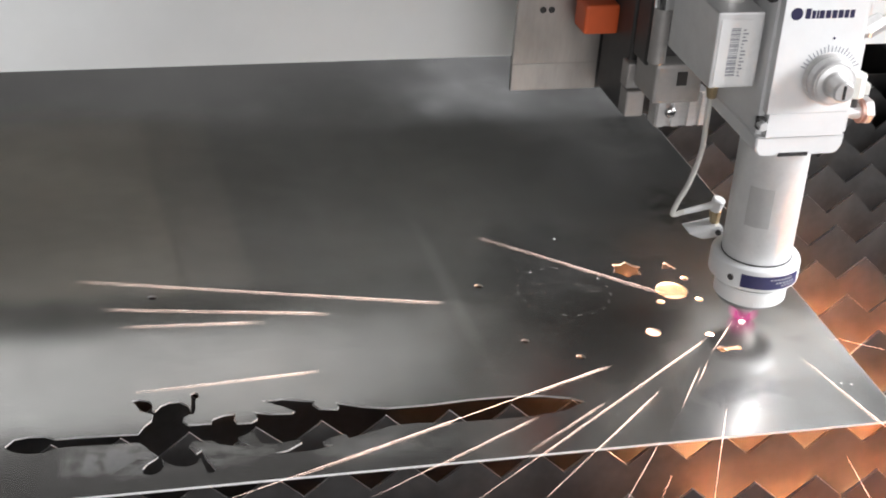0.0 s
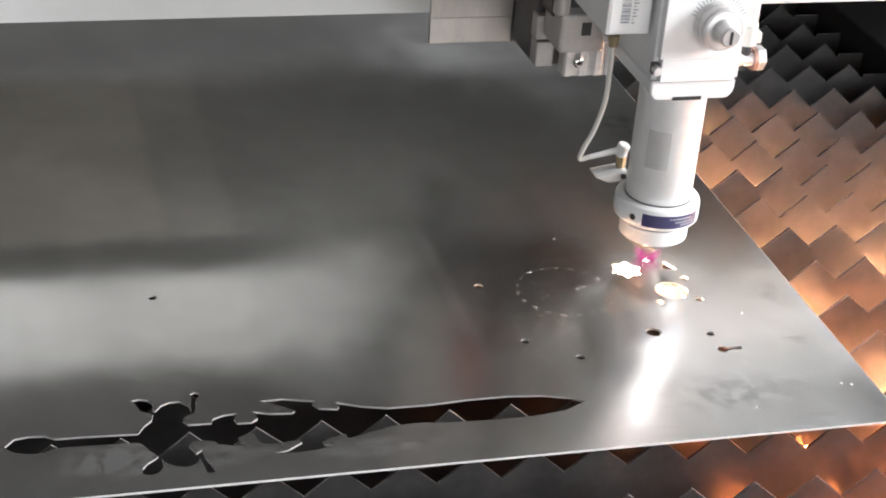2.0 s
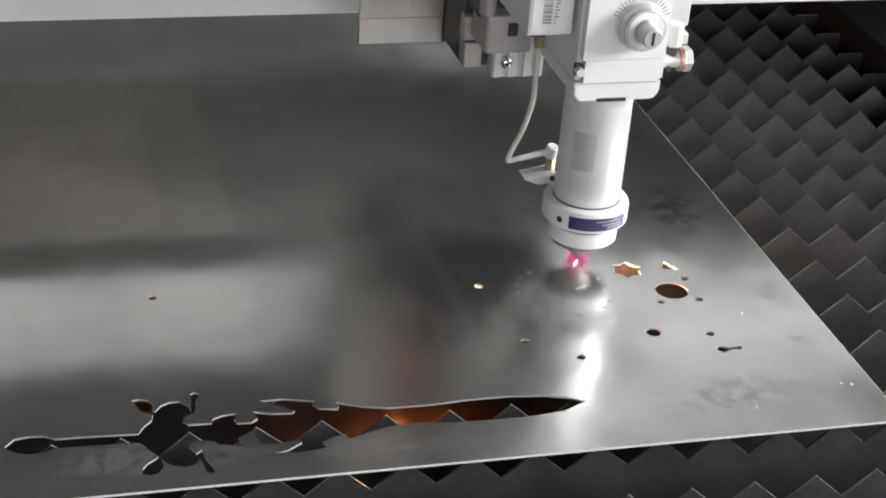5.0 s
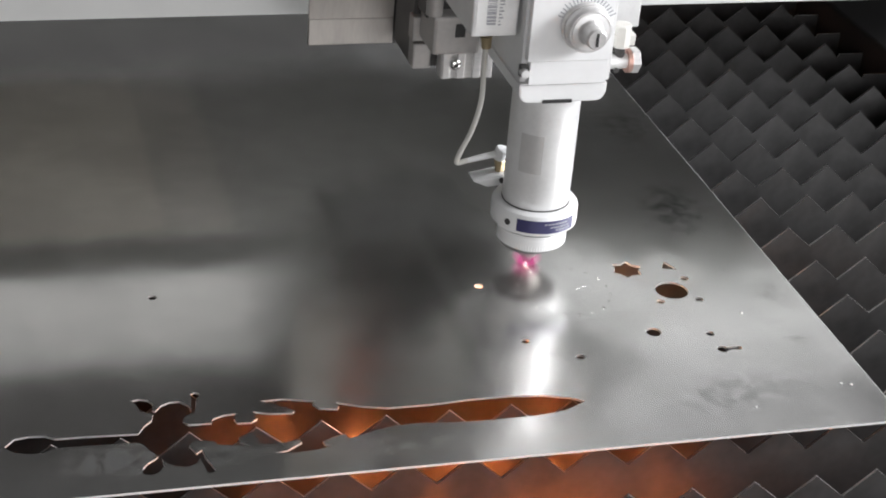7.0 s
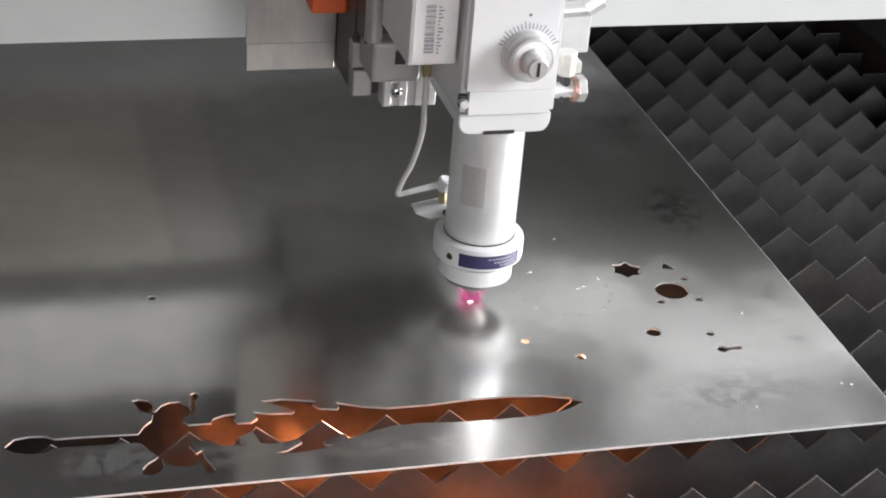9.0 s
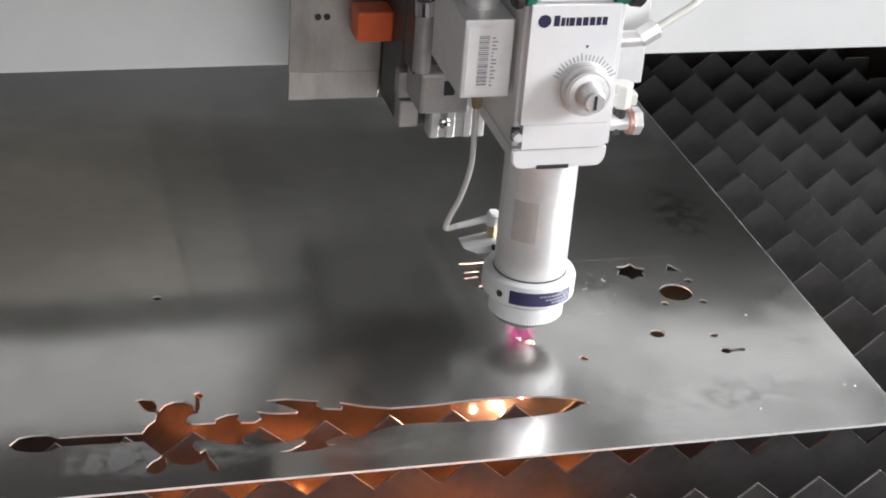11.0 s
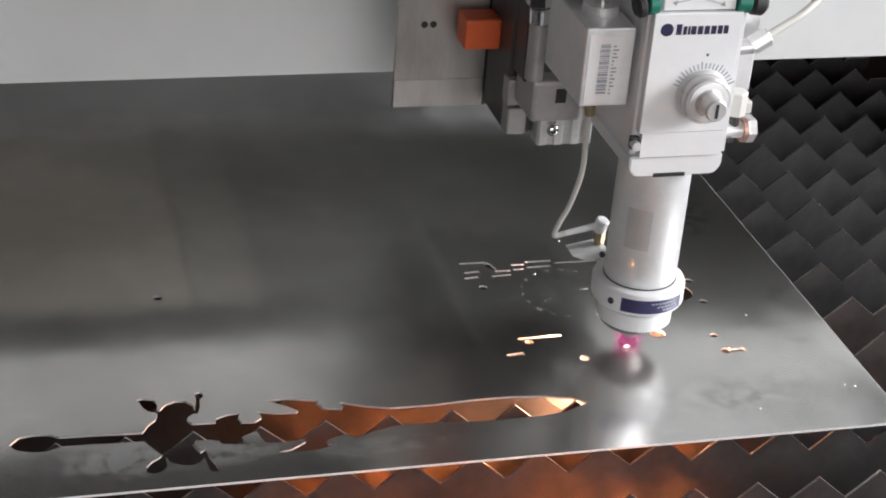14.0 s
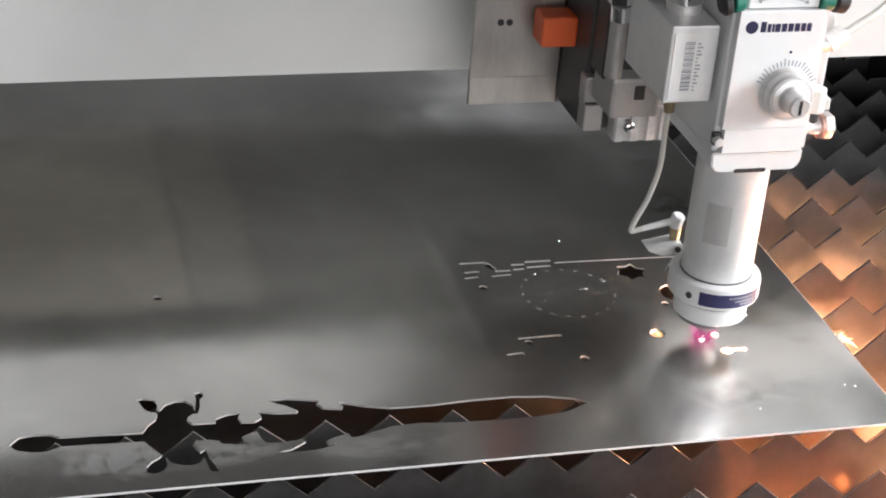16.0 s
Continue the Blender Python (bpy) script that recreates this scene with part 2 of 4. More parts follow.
BURST = material("burst_glow", (1, 0.6, 0.4), 0.5, emit=(1.0, 0.62, 0.42), strength=200)
MOLTEN = material("molten_jet_glow", (1, 0.5, 0.2), 0.5, emit=(1.0, 0.50, 0.27), strength=900)

SPRAY = material("pierce_spark_glow", (1, 0.6, 0.3), 0.5, emit=(1.0, 0.60, 0.36), strength=14)
FALL = material("falling_slag_glow", (1, 0.4, 0.1), 0.5, emit=(1.0, 0.45, 0.21), strength=450)
SLAG = material("glowing_slag", (1, 0.4, 0.1), 0.5, emit=(1.0, 0.26, 0.07), strength=165)


# ---- mesh helpers ----
def part(name, bm, mat, parent=None, label="", m=None, smooth=False):
    me = bpy.data.meshes.new(name)
    if smooth:
        for f in bm.faces:
            f.smooth = True
        for e in bm.edges:
            if len(e.link_faces) == 2 and e.calc_face_angle(0) > 0.6:
                e.smooth = False
    bm.to_mesh(me)
    bm.free()
    me.materials.append(mat)
    ob = new(name, me)
    if parent:
        ob.parent = parent
    if m is not None:
        ob.matrix_basis = m
    if label:
        ob["label"] = label
    return ob


def thing(name, label, category, group="", kind=""):
    return tagged(new(name), label, category, group, kind)


def box(x0, x1, y0, y1, z0, z1, bevel=0.0, seg=2, bm=None):
    b = bm or bmesh.new()
    r = bmesh.ops.create_cube(b, size=1)
    for v in r["verts"]:
        v.co = Vector(((x0 + x1) / 2 + v.co.x * (x1 - x0), (y0 + y1) / 2 + v.co.y * (y1 - y0), (z0 + z1) / 2 + v.co.z * (z1 - z0)))
    if bevel:
        es = list({e for v in r["verts"] for e in v.link_edges})
        bmesh.ops.bevel(b, geom=es, offset=bevel, segments=seg, affect="EDGES", profile=0.5)
    return b


def lathe(profile, n=48, bm=None, m=None):
    """A solid of revolution about z from (radius, height) pairs; closed by caps where the radius ends above zero."""
    b = bm or bmesh.new()
    rings, made = [], []
    for r, z in profile:
        rings.append([b.verts.new((r * math.cos(6.283185 * k / n), r * math.sin(6.283185 * k / n), z)) for k in range(n)])
        made += rings[-1]
    for a, c in zip(rings, rings[1:]):
        for k in range(n):
            b.faces.new((a[k], a[(k + 1) % n], c[(k + 1) % n], c[k]))
    b.faces.new(rings[0][::-1])
    b.faces.new(rings[-1])
    if m is not None:
        bmesh.ops.transform(b, matrix=m, verts=made)
    bmesh.ops.recalc_face_normals(b, faces=b.faces)
    return b


def rod(a, c, r, n=20, r2=None, bm=None, chamfer=0.0):
    """A round bar from a to c."""
    a, c = Vector(a), Vector(c)
    d = c - a
    m = Matrix.Translation(a) @ d.to_track_quat("Z", "Y").to_matrix().to_4x4()
    h = d.length
    q = r if r2 is None else r2
    prof = [(r - chamfer, 0), (r, chamfer), (q, h - chamfer), (q - chamfer, h)] if chamfer else [(r, 0), (q, h)]
    return lathe(prof, n, bm, m)


def smooth_path(points, n=10):
    """Catmull-Rom through the points."""
    p = [Vector(q) for q in points]
    p = [2 * p[0] - p[1]] + p + [2 * p[-1] - p[-2]]
    out = []
    for i in range(1, len(p) - 2):
        for k in range(n):
            t = k / n
            out.append(0.5 * (2 * p[i] + (p[i + 1] - p[i - 1]) * t + (2 * p[i - 1] - 5 * p[i] + 4 * p[i + 1] - p[i + 2]) * t * t
                              + (3 * p[i] - p[i - 1] - 3 * p[i + 1] + p[i + 2]) * t ** 3))
    return out + [p[-2]]


def tube(points, r, n=12, steps=10):
    b = bmesh.new()
    path = smooth_path(points, steps)
    rings = []
    for i, q in enumerate(path):
        d = (path[min(i + 1, len(path) - 1)] - path[max(i - 1, 0)]).normalized()
        s = d.cross(Vector((0.3, 1, 0.1))).normalized()
        u = d.cross(s)
        rings.append([b.verts.new(q + r * (math.cos(6.283185 * k / n) * s + math.sin(6.283185 * k / n) * u)) for k in range(n)])
    for a, c in zip(rings, rings[1:]):
        for k in range(n):
            b.faces.new((a[k], a[(k + 1) % n], c[(k + 1) % n], c[k]))
    b.faces.new(rings[0][::-1])
    b.faces.new(rings[-1])
    bmesh.ops.recalc_face_normals(b, faces=b.faces)
    return b


def prism(outline, y0, y1, bevel=0.0):
    """An (x, z) outline pushed from y0 to y1."""
    b = bmesh.new()
    f = b.faces.new([b.verts.new((x, y0, z)) for x, z in outline])
    r = bmesh.ops.extrude_face_region(b, geom=[f])
    for v in r["geom"]:
        if isinstance(v, bmesh.types.BMVert):
            v.co.y = y1
    bmesh.ops.recalc_face_normals(b, faces=b.faces)
    if bevel:
        bmesh.ops.bevel(b, geom=[e for e in b.edges if e.calc_face_angle(0) > 0.3], offset=bevel, segments=2, affect="EDGES")
    return b


def rounded(x0, x1, z0, z1, r, n=5):
    """A rectangle's outline with rounded corners."""
    out = []
    for cx, cz, a0 in ((x1 - r, z1 - r, 0), (x0 + r, z1 - r, 90), (x0 + r, z0 + r, 180), (x1 - r, z0 + r, 270)):
        for k in range(n + 1):
            a = radians(a0 + 90 * k / n)
            out.append((cx + r * math.cos(a), cz + r * math.sin(a)))
    return out


def circle(cx, cy, r, n=28):
    return [(cx + r * math.cos(6.283185 * k / n), cy + r * math.sin(6.283185 * k / n)) for k in range(n)]


# ---- the setting ----
def room():
    t = 0.12
    tagged(part("floor", box(-4.6, 3.6, -4.2, 4.4, -0.90, -0.80), FLOOR), "grey concrete workshop floor", "floor", kind="structure")
    tagged(part("ceiling", box(-4.6, 3.6, -4.2, 4.4, 4.3, 4.4), WALL), "grey workshop ceiling", "ceiling", kind="structure")
    tagged(part("wall_west", box(-4.6 - t, -4.6, -4.2, 4.4, -0.9, 4.4), WALL), "plain grey workshop wall", "wall", kind="structure")
    b = bmesh.new()
    for x0, x1, z0, z1 in ((-4.6, 3.6, -0.9, 1.75), (-4.6, 0.9, 1.75, 2.09), (1.9, 3.6, 1.75, 2.09), (-4.6, 3.6, 2.09, 3.1), (-4.6, 1.1, 3.1, 4.0), (3.4, 3.6, 3.1, 4.0),
                           (-4.6, 3.6, 4.0, 4.4)):
        box(x0, x1, 4.4, 4.4 + t, z0, z1, bm=b)
    tagged(part("wall_north", b, WALL), "grey workshop wall with two openings for added lamps", "wall", kind="structure")
    b = box(-4.6, -2.4, -4.2 - t, -4.2, -0.9, 4.4)
    box(2.6, 3.6, -4.2 - t, -4.2, -0.9, 4.4, bm=b)
    box(-2.4, 2.6, -4.2 - t, -4.2, 1.8, 4.4, bm=b)
    tagged(part("wall_south", b, WALL), "grey workshop wall with a wide doorway", "wall", kind="structure")
    b = box(3.6, 3.6 + t, -4.2, 4.4, -0.9, 0.9)
    box(3.6, 3.6 + t, -4.2, 4.4, 2.6, 4.4, bm=b)
    box(3.6, 3.6 + t, -4.2, -3.2, 0.9, 2.6, bm=b)
    box(3.6, 3.6 + t, 0.0, 4.4, 0.9, 2.6, bm=b)
    tagged(part("wall_east", b, WALL), "grey workshop wall with a wide window opening", "wall", kind="structure")


room()

# ---- the slat bed ----
PITCH, ROW = 0.045, 0.05618
SLAT_END = 4.05 * PITCH


def slat_mesh(first, wear):
    """One upright plate with a row of pointed teeth along its top."""
    rnd = random.Random(wear)
    top = []
    for i in range(first, 4):
        x = i * PITCH
        dip = 0.0195 + rnd.uniform(-0.0008, 0.0012)
        nip = rnd.choice((0.0, 0.0, 0.0003, 0.0006))
        top += [(x - PITCH / 2, -dip), (x - 0.0016, -0.0018 - nip), (x - 0.0004, -nip), (x + 0.0009, -0.0006 - nip)]
    top += [(3.40 * PITCH, -0.0165), (3.44 * PITCH, -0.0125), (SLAT_END, -0.0125)]
    b = bmesh.new()
    base = -0.105
    front = [b.verts.new((x, -0.001, z)) for x, z in top]
    back = [b.verts.new((x, 0.001, z)) for x, z in top]
    low_f = [b.verts.new((x, -0.001, base)) for x, z in top]
    low_b = [b.verts.new((x, 0.001, base)) for x, z in top]
    for k in range(len(top) - 1):
        b.faces.new((front[k + 1], front[k], low_f[k], low_f[k + 1]))
        b.faces.new((back[k], back[k + 1], low_b[k + 1], low_b[k]))
        b.faces.new((front[k], front[k + 1], back[k + 1], back[k]))
    b.faces.new((front[-1], low_f[-1], low_b[-1], back[-1]))
    b.faces.new((front[0], back[0], low_b[0], low_f[0]))
    bmesh.ops.recalc_face_normals(b, faces=b.faces)
    return b


def slat_bed():
    bed = thing("cutting_bed", "cutting bed of dark burnt steel slats over a sooty tray", "machine bed")
    for j in range(-14, 19):
        first = -26 if j >= 6 else -14
        rnd = random.Random(j + 50)
        ob = part("slat", slat_mesh(first, j), SLAT, bed)
        # upward faces get a lighter steel that paints in the window's gleam
        ob.data.materials.append(LIT_EDGE)
        for f in ob.data.polygons:
            f.material_index = 1 if f.normal.z > 0.3 else 0
        ob.matrix_basis = pose(rnd.uniform(-0.0006, 0.0006), -j * ROW + rnd.uniform(-0.0006, 0.0006), rnd.uniform(-0.0004, 0), rnd.uniform(-0.7, 0.7), 0, rnd.uniform(-0.1, 0.1))
    part("slag_tray", box(-1.4, 0.30, -1.15, 0.95, -0.16, -0.15), TRAY, bed, "sooty steel slag tray")
    part("side_frame", box(SLAT_END + 0.004, 0.30, -1.15, 0.95, -0.148, 0.006, 0.004), FRAME, bed, "dark painted side frame")
    for y in (-0.08, 0.30):
        part("frame_bracket", box(SLAT_END + 0.006, SLAT_END + 0.05, y, y + 0.03, 0.0062, 0.010, 0.001), GREY, bed)
    return bed


slat_bed()

# ---- the steel sheet ----
SHEET_R, SHEET_F, SHEET_L, SHEET_B, GAUGE = -0.1323, -0.6246, -1.55, 0.75, 0.0015
SHEET_Z = 0.0002

# the sword's outline in millimetres along and across its axis, from the pommel
POMMEL = [(0, 0), (6.4, 8.1), (15.4, 10), (25.5, 9.3), (32.1, 5.1), (51.4, 5), (86.1, 3.4)]
GUARD_TOP = [(91, 12), (96.1, 17.3), (97.9, 24.5), (94.7, 26.3), (89.8, 29.7), (87.6, 38.2), (85, 42.7), (90.1, 44.1), (96.3, 41.9), (98.8, 36.7),
             (97.9, 29.3), (99.9, 28.3), (104.3, 34.6), (110.4, 37.9), (117.3, 37.7), (122.4, 32.1), (123.5, 25.8), (125.7, 40.7), (125.2, 45.7),
             (128.9, 47.3), (131.7, 45.5), (130.3, 40.1), (128.1, 38.3), (127.3, 28.7), (124.8, 20.8), (121.8, 21.2), (117.6, 17.7), (116.7, 13.8), (119.6, 9.4)]
WING_TOP = [(135.4, 9.2), (136.4, 13.8), (144.2, 17.5), (153.1, 18.3), (150.6, 11.9), (152.2, 6.9), (161.6, 6.3), (166.5, 10.4), (165.9, 16.6), (164, 18.9),
            (176.5, 15.1), (191, 13.8), (192.5, 15.7), (185.4, 22.2), (171.7, 31), (187.1, 31.8), (209.3, 26), (206.2, 22.2), (209.9, 16.8), (222.5, 14.4),
            (223.8, 17), (222.5, 22.8)]
BLADE = [(239.3, 15.6), (256.3, 11.2), (286.4, 11.3), (315.5, 13.8), (344.4, 14.2), (368.7, 11.7), (387.9, 6.2), (396.7, 0), (378.8, -9), (357.2, -12.3),
         (328.5, -13.2), (296.5, -12.3), (273.3, -9.8), (253.3, -11.1), (236.4, -16.8), (222.6, -21.5), (221.9, -15.5), (212.9, -18.2)]
WING_LOW = [(205.2, -22.4), (205.7, -25.7), (211.2, -27.2), (199, -31.3), (183.7, -32.3), (171.6, -30.6), (180.6, -28.7), (191.4, -21.1), (190.1, -17.6),
            (178.3, -19.9), (170.7, -20.2), (164.2, -18.6), (163, -13.9), (161, -5), (156.6, -6.4), (150.4, -10.1), (150.8, -15.4), (155.8, -19.4), (148.4, -19), (135.7, -16.5)]
GUARD_LOW = [(135.1, -12.6), (129, -10.4), (119.7, -10.4), (117.3, -15.2), (121, -24.1), (125.1, -20.8), (126.4, -30.6), (129.1, -37.9), (130.8, -43.8),
             (129.7, -46.7), (125.4, -46.7), (124.3, -38.5), (122.6, -28.8), (120.4, -34.8), (114.5, -38.3), (105.6, -36.4), (100.4, -31.3), (98.4, -26.6),
             (98.6, -34.8), (95.3, -41.7), (89.6, -44), (84.8, -42.1), (85.1, -35.9), (88.9, -30.3), (94, -26.6), (96.1, -23.7), (91.4, -16.7)]
HANDLE = [(86.2, -7), (68.7, -6.5), (36.2, -5.7), (30.8, -6.2), (25.2, -9.9), (14.5, -10.3), (4, -6.3)]


def sword_outline():
    a, c = Vector((-0.7498, -0.5630)), Vector((-0.3531, -0.5683))
    u = (c - a).normalized()
    v = Vector((-u.y, u.x))
    return [tuple(a + u * s * 0.001 + v * w * 0.001) for s, w in POMMEL + GUARD_TOP + WING_TOP + BLADE + WING_LOW + GUARD_LOW + HANDLE]


def key_slot(cx, cy, r, length, half):
    """A round eye with a narrow slot running to the right of it, ending round."""
    a = math.asin(half / r)
    out = [(cx + r * math.cos(t), cy + r * math.sin(t)) for t in np.linspace(a, 6.2832 - a, 20)]
    out += [(cx + length + 1.3 * half * math.cos(t), cy + 1.3 * half * math.sin(t)) for t in np.linspace(-2.2, 2.2, 9)]
    return out


def star(cx, cy, r, q, n=5, turn=0.3):
    return [(cx + (r if k % 2 == 0 else q) * math.cos(turn + math.pi * k / n), cy + (r if k % 2 == 0 else q) * math.sin(turn + math.pi * k / n)) for k in range(2 * n)]


def bar(x0, y0, x1, y1, w):
    """A straight narrow cut."""
    d = Vector((x1 - x0, y1 - y0)).normalized() * (w / 2)
    return [(x0 + d.y, y0 - d.x), (x1 + d.y, y1 - d.x), (x1 - d.y, y1 + d.x), (x0 - d.y, y0 + d.x)]


def inset(outline, d):
    """The outline drawn in by d, for a piece that fills its own cut."""
    n = len(outline)
    area = sum(outline[k][0] * outline[(k + 1) % n][1] - outline[(k + 1) % n][0] * outline[k][1] for k in range(n))
    s, out = (1 if area > 0 else -1), []
    for k in range(n):
        a, b, c = (Vector(outline[(k + j) % n]) for j in (-1, 0, 1))
        p, q = (b - a).normalized(), (c - b).normalized()
        t = (p + q).normalized()
        out.append(tuple(b + Vector((-t.y, t.x)) * s * d))
    return out


def sheet_solid(outer, holes, z0, z1):
    """A flat plate with holes right through it."""
    b = bmesh.new()
    edges = []
    for loop in [outer] + holes:
        vs = [b.verts.new((x, y, z1)) for x, y in loop]
        edges += [b.edges.new((vs[k], vs[(k + 1) % len(vs)])) for k in range(len(vs))]
    bmesh.ops.triangle_fill(b, edges=edges, use_beauty=True, use_dissolve=False, normal=(0, 0, 1))
    r = bmesh.ops.extrude_face_region(b, geom=list(b.faces))
    for g in r["geom"]:
        if isinstance(g, bmesh.types.BMVert):
            g.co.z = z0
    bmesh.ops.recalc_face_normals(b, faces=b.faces)
    return b


# the pattern round the wheel: small round holes and slots
ROUND_HOLES = [(-0.2328, -0.4280, 0.0131), (-0.2703, -0.4861, 0.0058), (-0.2154, -0.4113, 0.0034), (-0.2479, -0.4436, 0.0033), (-0.2160, -0.4443, 0.0033),
               (-0.2275, -0.4941, 0.0032), (-0.3837, -0.4016, 0.0034), (-0.3716, -0.4850, 0.0032), (-0.3372, -0.5119, 0.0034), (-0.6339, -0.3863, 0.0034)]
# cut during the work: their slugs stay in place until they are cut free
LATE_CUTS = [
    (bar(-0.3925, -0.3627, -0.3715, -0.3630, 0.0028), 10.4), ([(-0.3705, -0.3625), (-0.3680, -0.3650), (-0.3650, -0.3745), (-0.3685, -0.3755), (-0.3725, -0.3700), (-0.3735, -0.3650)], 10.4),
    (bar(-0.3675, -0.3778, -0.3545, -0.3782, 0.0026), 10.5), (bar(-0.3515, -0.3696, -0.3405, -0.3697, 0.0026), 10.5), (bar(-0.3390, -0.3662, -0.3172, -0.3662, 0.0026), 10.6),
    (bar(-0.3198, -0.3744, -0.3400, -0.3750, 0.0026), 10.7), (bar(-0.3425, -0.3765, -0.3520, -0.3772, 0.0024), 10.7), (bar(-0.3560, -0.3845, -0.3720, -0.3856, 0.0022), 10.8),
    (bar(-0.3923, -0.3782, -0.3800, -0.3770, 0.0034), 10.8), (bar(-0.3945, -0.3868, -0.3830, -0.3855, 0.0034), 10.9), (bar(-0.3150, -0.3702, -0.2100, -0.3718, 0.0019), 11.0),
    (bar(-0.3785, -0.4799, -0.3445, -0.4786, 0.0032), 12.9), (bar(-0.3930, -0.5010, -0.3800, -0.4996, 0.0042), 13.2),
]


def steel_sheet():
    sheet = thing("steel_sheet", "bare stainless steel sheet with a sword-shaped cut-out on toothed slats", "metal sheet")
    holes = [sword_outline(), key_slot(-0.2264, -0.5162, 0.0043, 0.0128, 0.0020), star(-0.2572, -0.3915, 0.0134, 0.0094, 6, 0.25),
             [(-0.2282, -0.3935), (-0.2219, -0.3828), (-0.2155, -0.3963)]]
    holes += [circle(*h) for h in ROUND_HOLES]
    holes += [o for o, t in LATE_CUTS]
    outer = [(SHEET_L, SHEET_F), (-0.2150, SHEET_F), (-0.2142, SHEET_F - 0.0007), (-0.2132, SHEET_F - 0.0007), (-0.2124, SHEET_F),
             (SHEET_R - 0.001, SHEET_F), (SHEET_R, SHEET_F + 0.001), (SHEET_R, SHEET_B), (SHEET_L, SHEET_B)]
    plate = part("plate", sheet_solid(outer, holes, SHEET_Z, SHEET_Z + GAUGE), STEEL, sheet)
    plate.data.materials.append(EDGE)
    for f in plate.data.polygons:
        f.material_index = 1 if abs(f.normal.z) < 0.5 else 0
    # sawn rim along the two free edges, coloured white to paint in its glint
    z = SHEET_Z + GAUGE
    part("front_rim", box(SHEET_L, SHEET_R, SHEET_F - 0.0004, SHEET_F - 0.0001, SHEET_Z, z + 0.0001), RIM, sheet, "sheared edge, whitened for its glint")
    part("side_rim", box(SHEET_R + 0.0001, SHEET_R + 0.0004, SHEET_F, SHEET_B, SHEET_Z, z + 0.0001), RIM, sheet, "sheared edge, whitened for its glint")
    # pierced ring of small raised burrs left by a half-cut gear wheel, with spatter streaks inside
    cx, cy, r = -0.3190, -0.4175, 0.0375
    for k in range(19):
        a = 6.283185 * k / 19 + 0.1
        e = bmesh.new()
        for i in range(8):
            p = a + (i - 3.5) * 0.011
            q = r - 0.0016 * math.cos((i - 3.5) * 0.42)
            box(-0.0006, 0.0006, -0.00035, 0.00035, 0, 0.00034, bm=e)
            bmesh.ops.transform(e, matrix=pose(cx + q * math.cos(p), cy + q * math.sin(p), z - 0.0001, 0, 0, math.degrees(p) + 90), verts=e.verts[-8:])
        part("burr", e, STEEL, sheet)
    rnd = random.Random(21)
    for k in range(38):
        a, d0, l = rnd.uniform(0, 6.28), rnd.uniform(0.010, 0.020), rnd.uniform(0.006, 0.014)
        e = rod((cx + d0 * math.cos(a), cy + d0 * math.sin(a), z), (cx + (d0 + l) * math.cos(a + 0.1), cy + (d0 + l) * math.sin(a + 0.1), z), 0.00005, 6, 0.00003)
        part("spatter", e, STEEL, sheet)
    for x, y in ((-0.1905, -0.4690), (-0.2330, -0.5935), (-0.1570, -0.5735), (-0.1500, -0.5760), (-0.3000, -0.3350)):
        part("spatter", lathe([(0.0011, z - 0.0001), (0.0009, z + 0.0004), (0.0004, z + 0.0006)], 8, m=Matrix.Translation((x, y, 0))), EDGE, sheet)
    return sheet


def slugs():
    out = []
    for o, t in LATE_CUTS:
        ob = part("cut_out_slug", sheet_solid(inset(o, 0.00008), [], SHEET_Z, SHEET_Z + GAUGE), STEEL)
        tagged(ob, "narrow stainless steel slug cut from the sheet", "metal slug", "slugs cut from the sheet")
        out.append((ob, t))
    return out


sheet = steel_sheet()
SLUGS = slugs()

# ---- the gantry beam ----
BEAM_Y, BEAM_Z, BEAM_TOP = 0.236, 0.124, 0.223


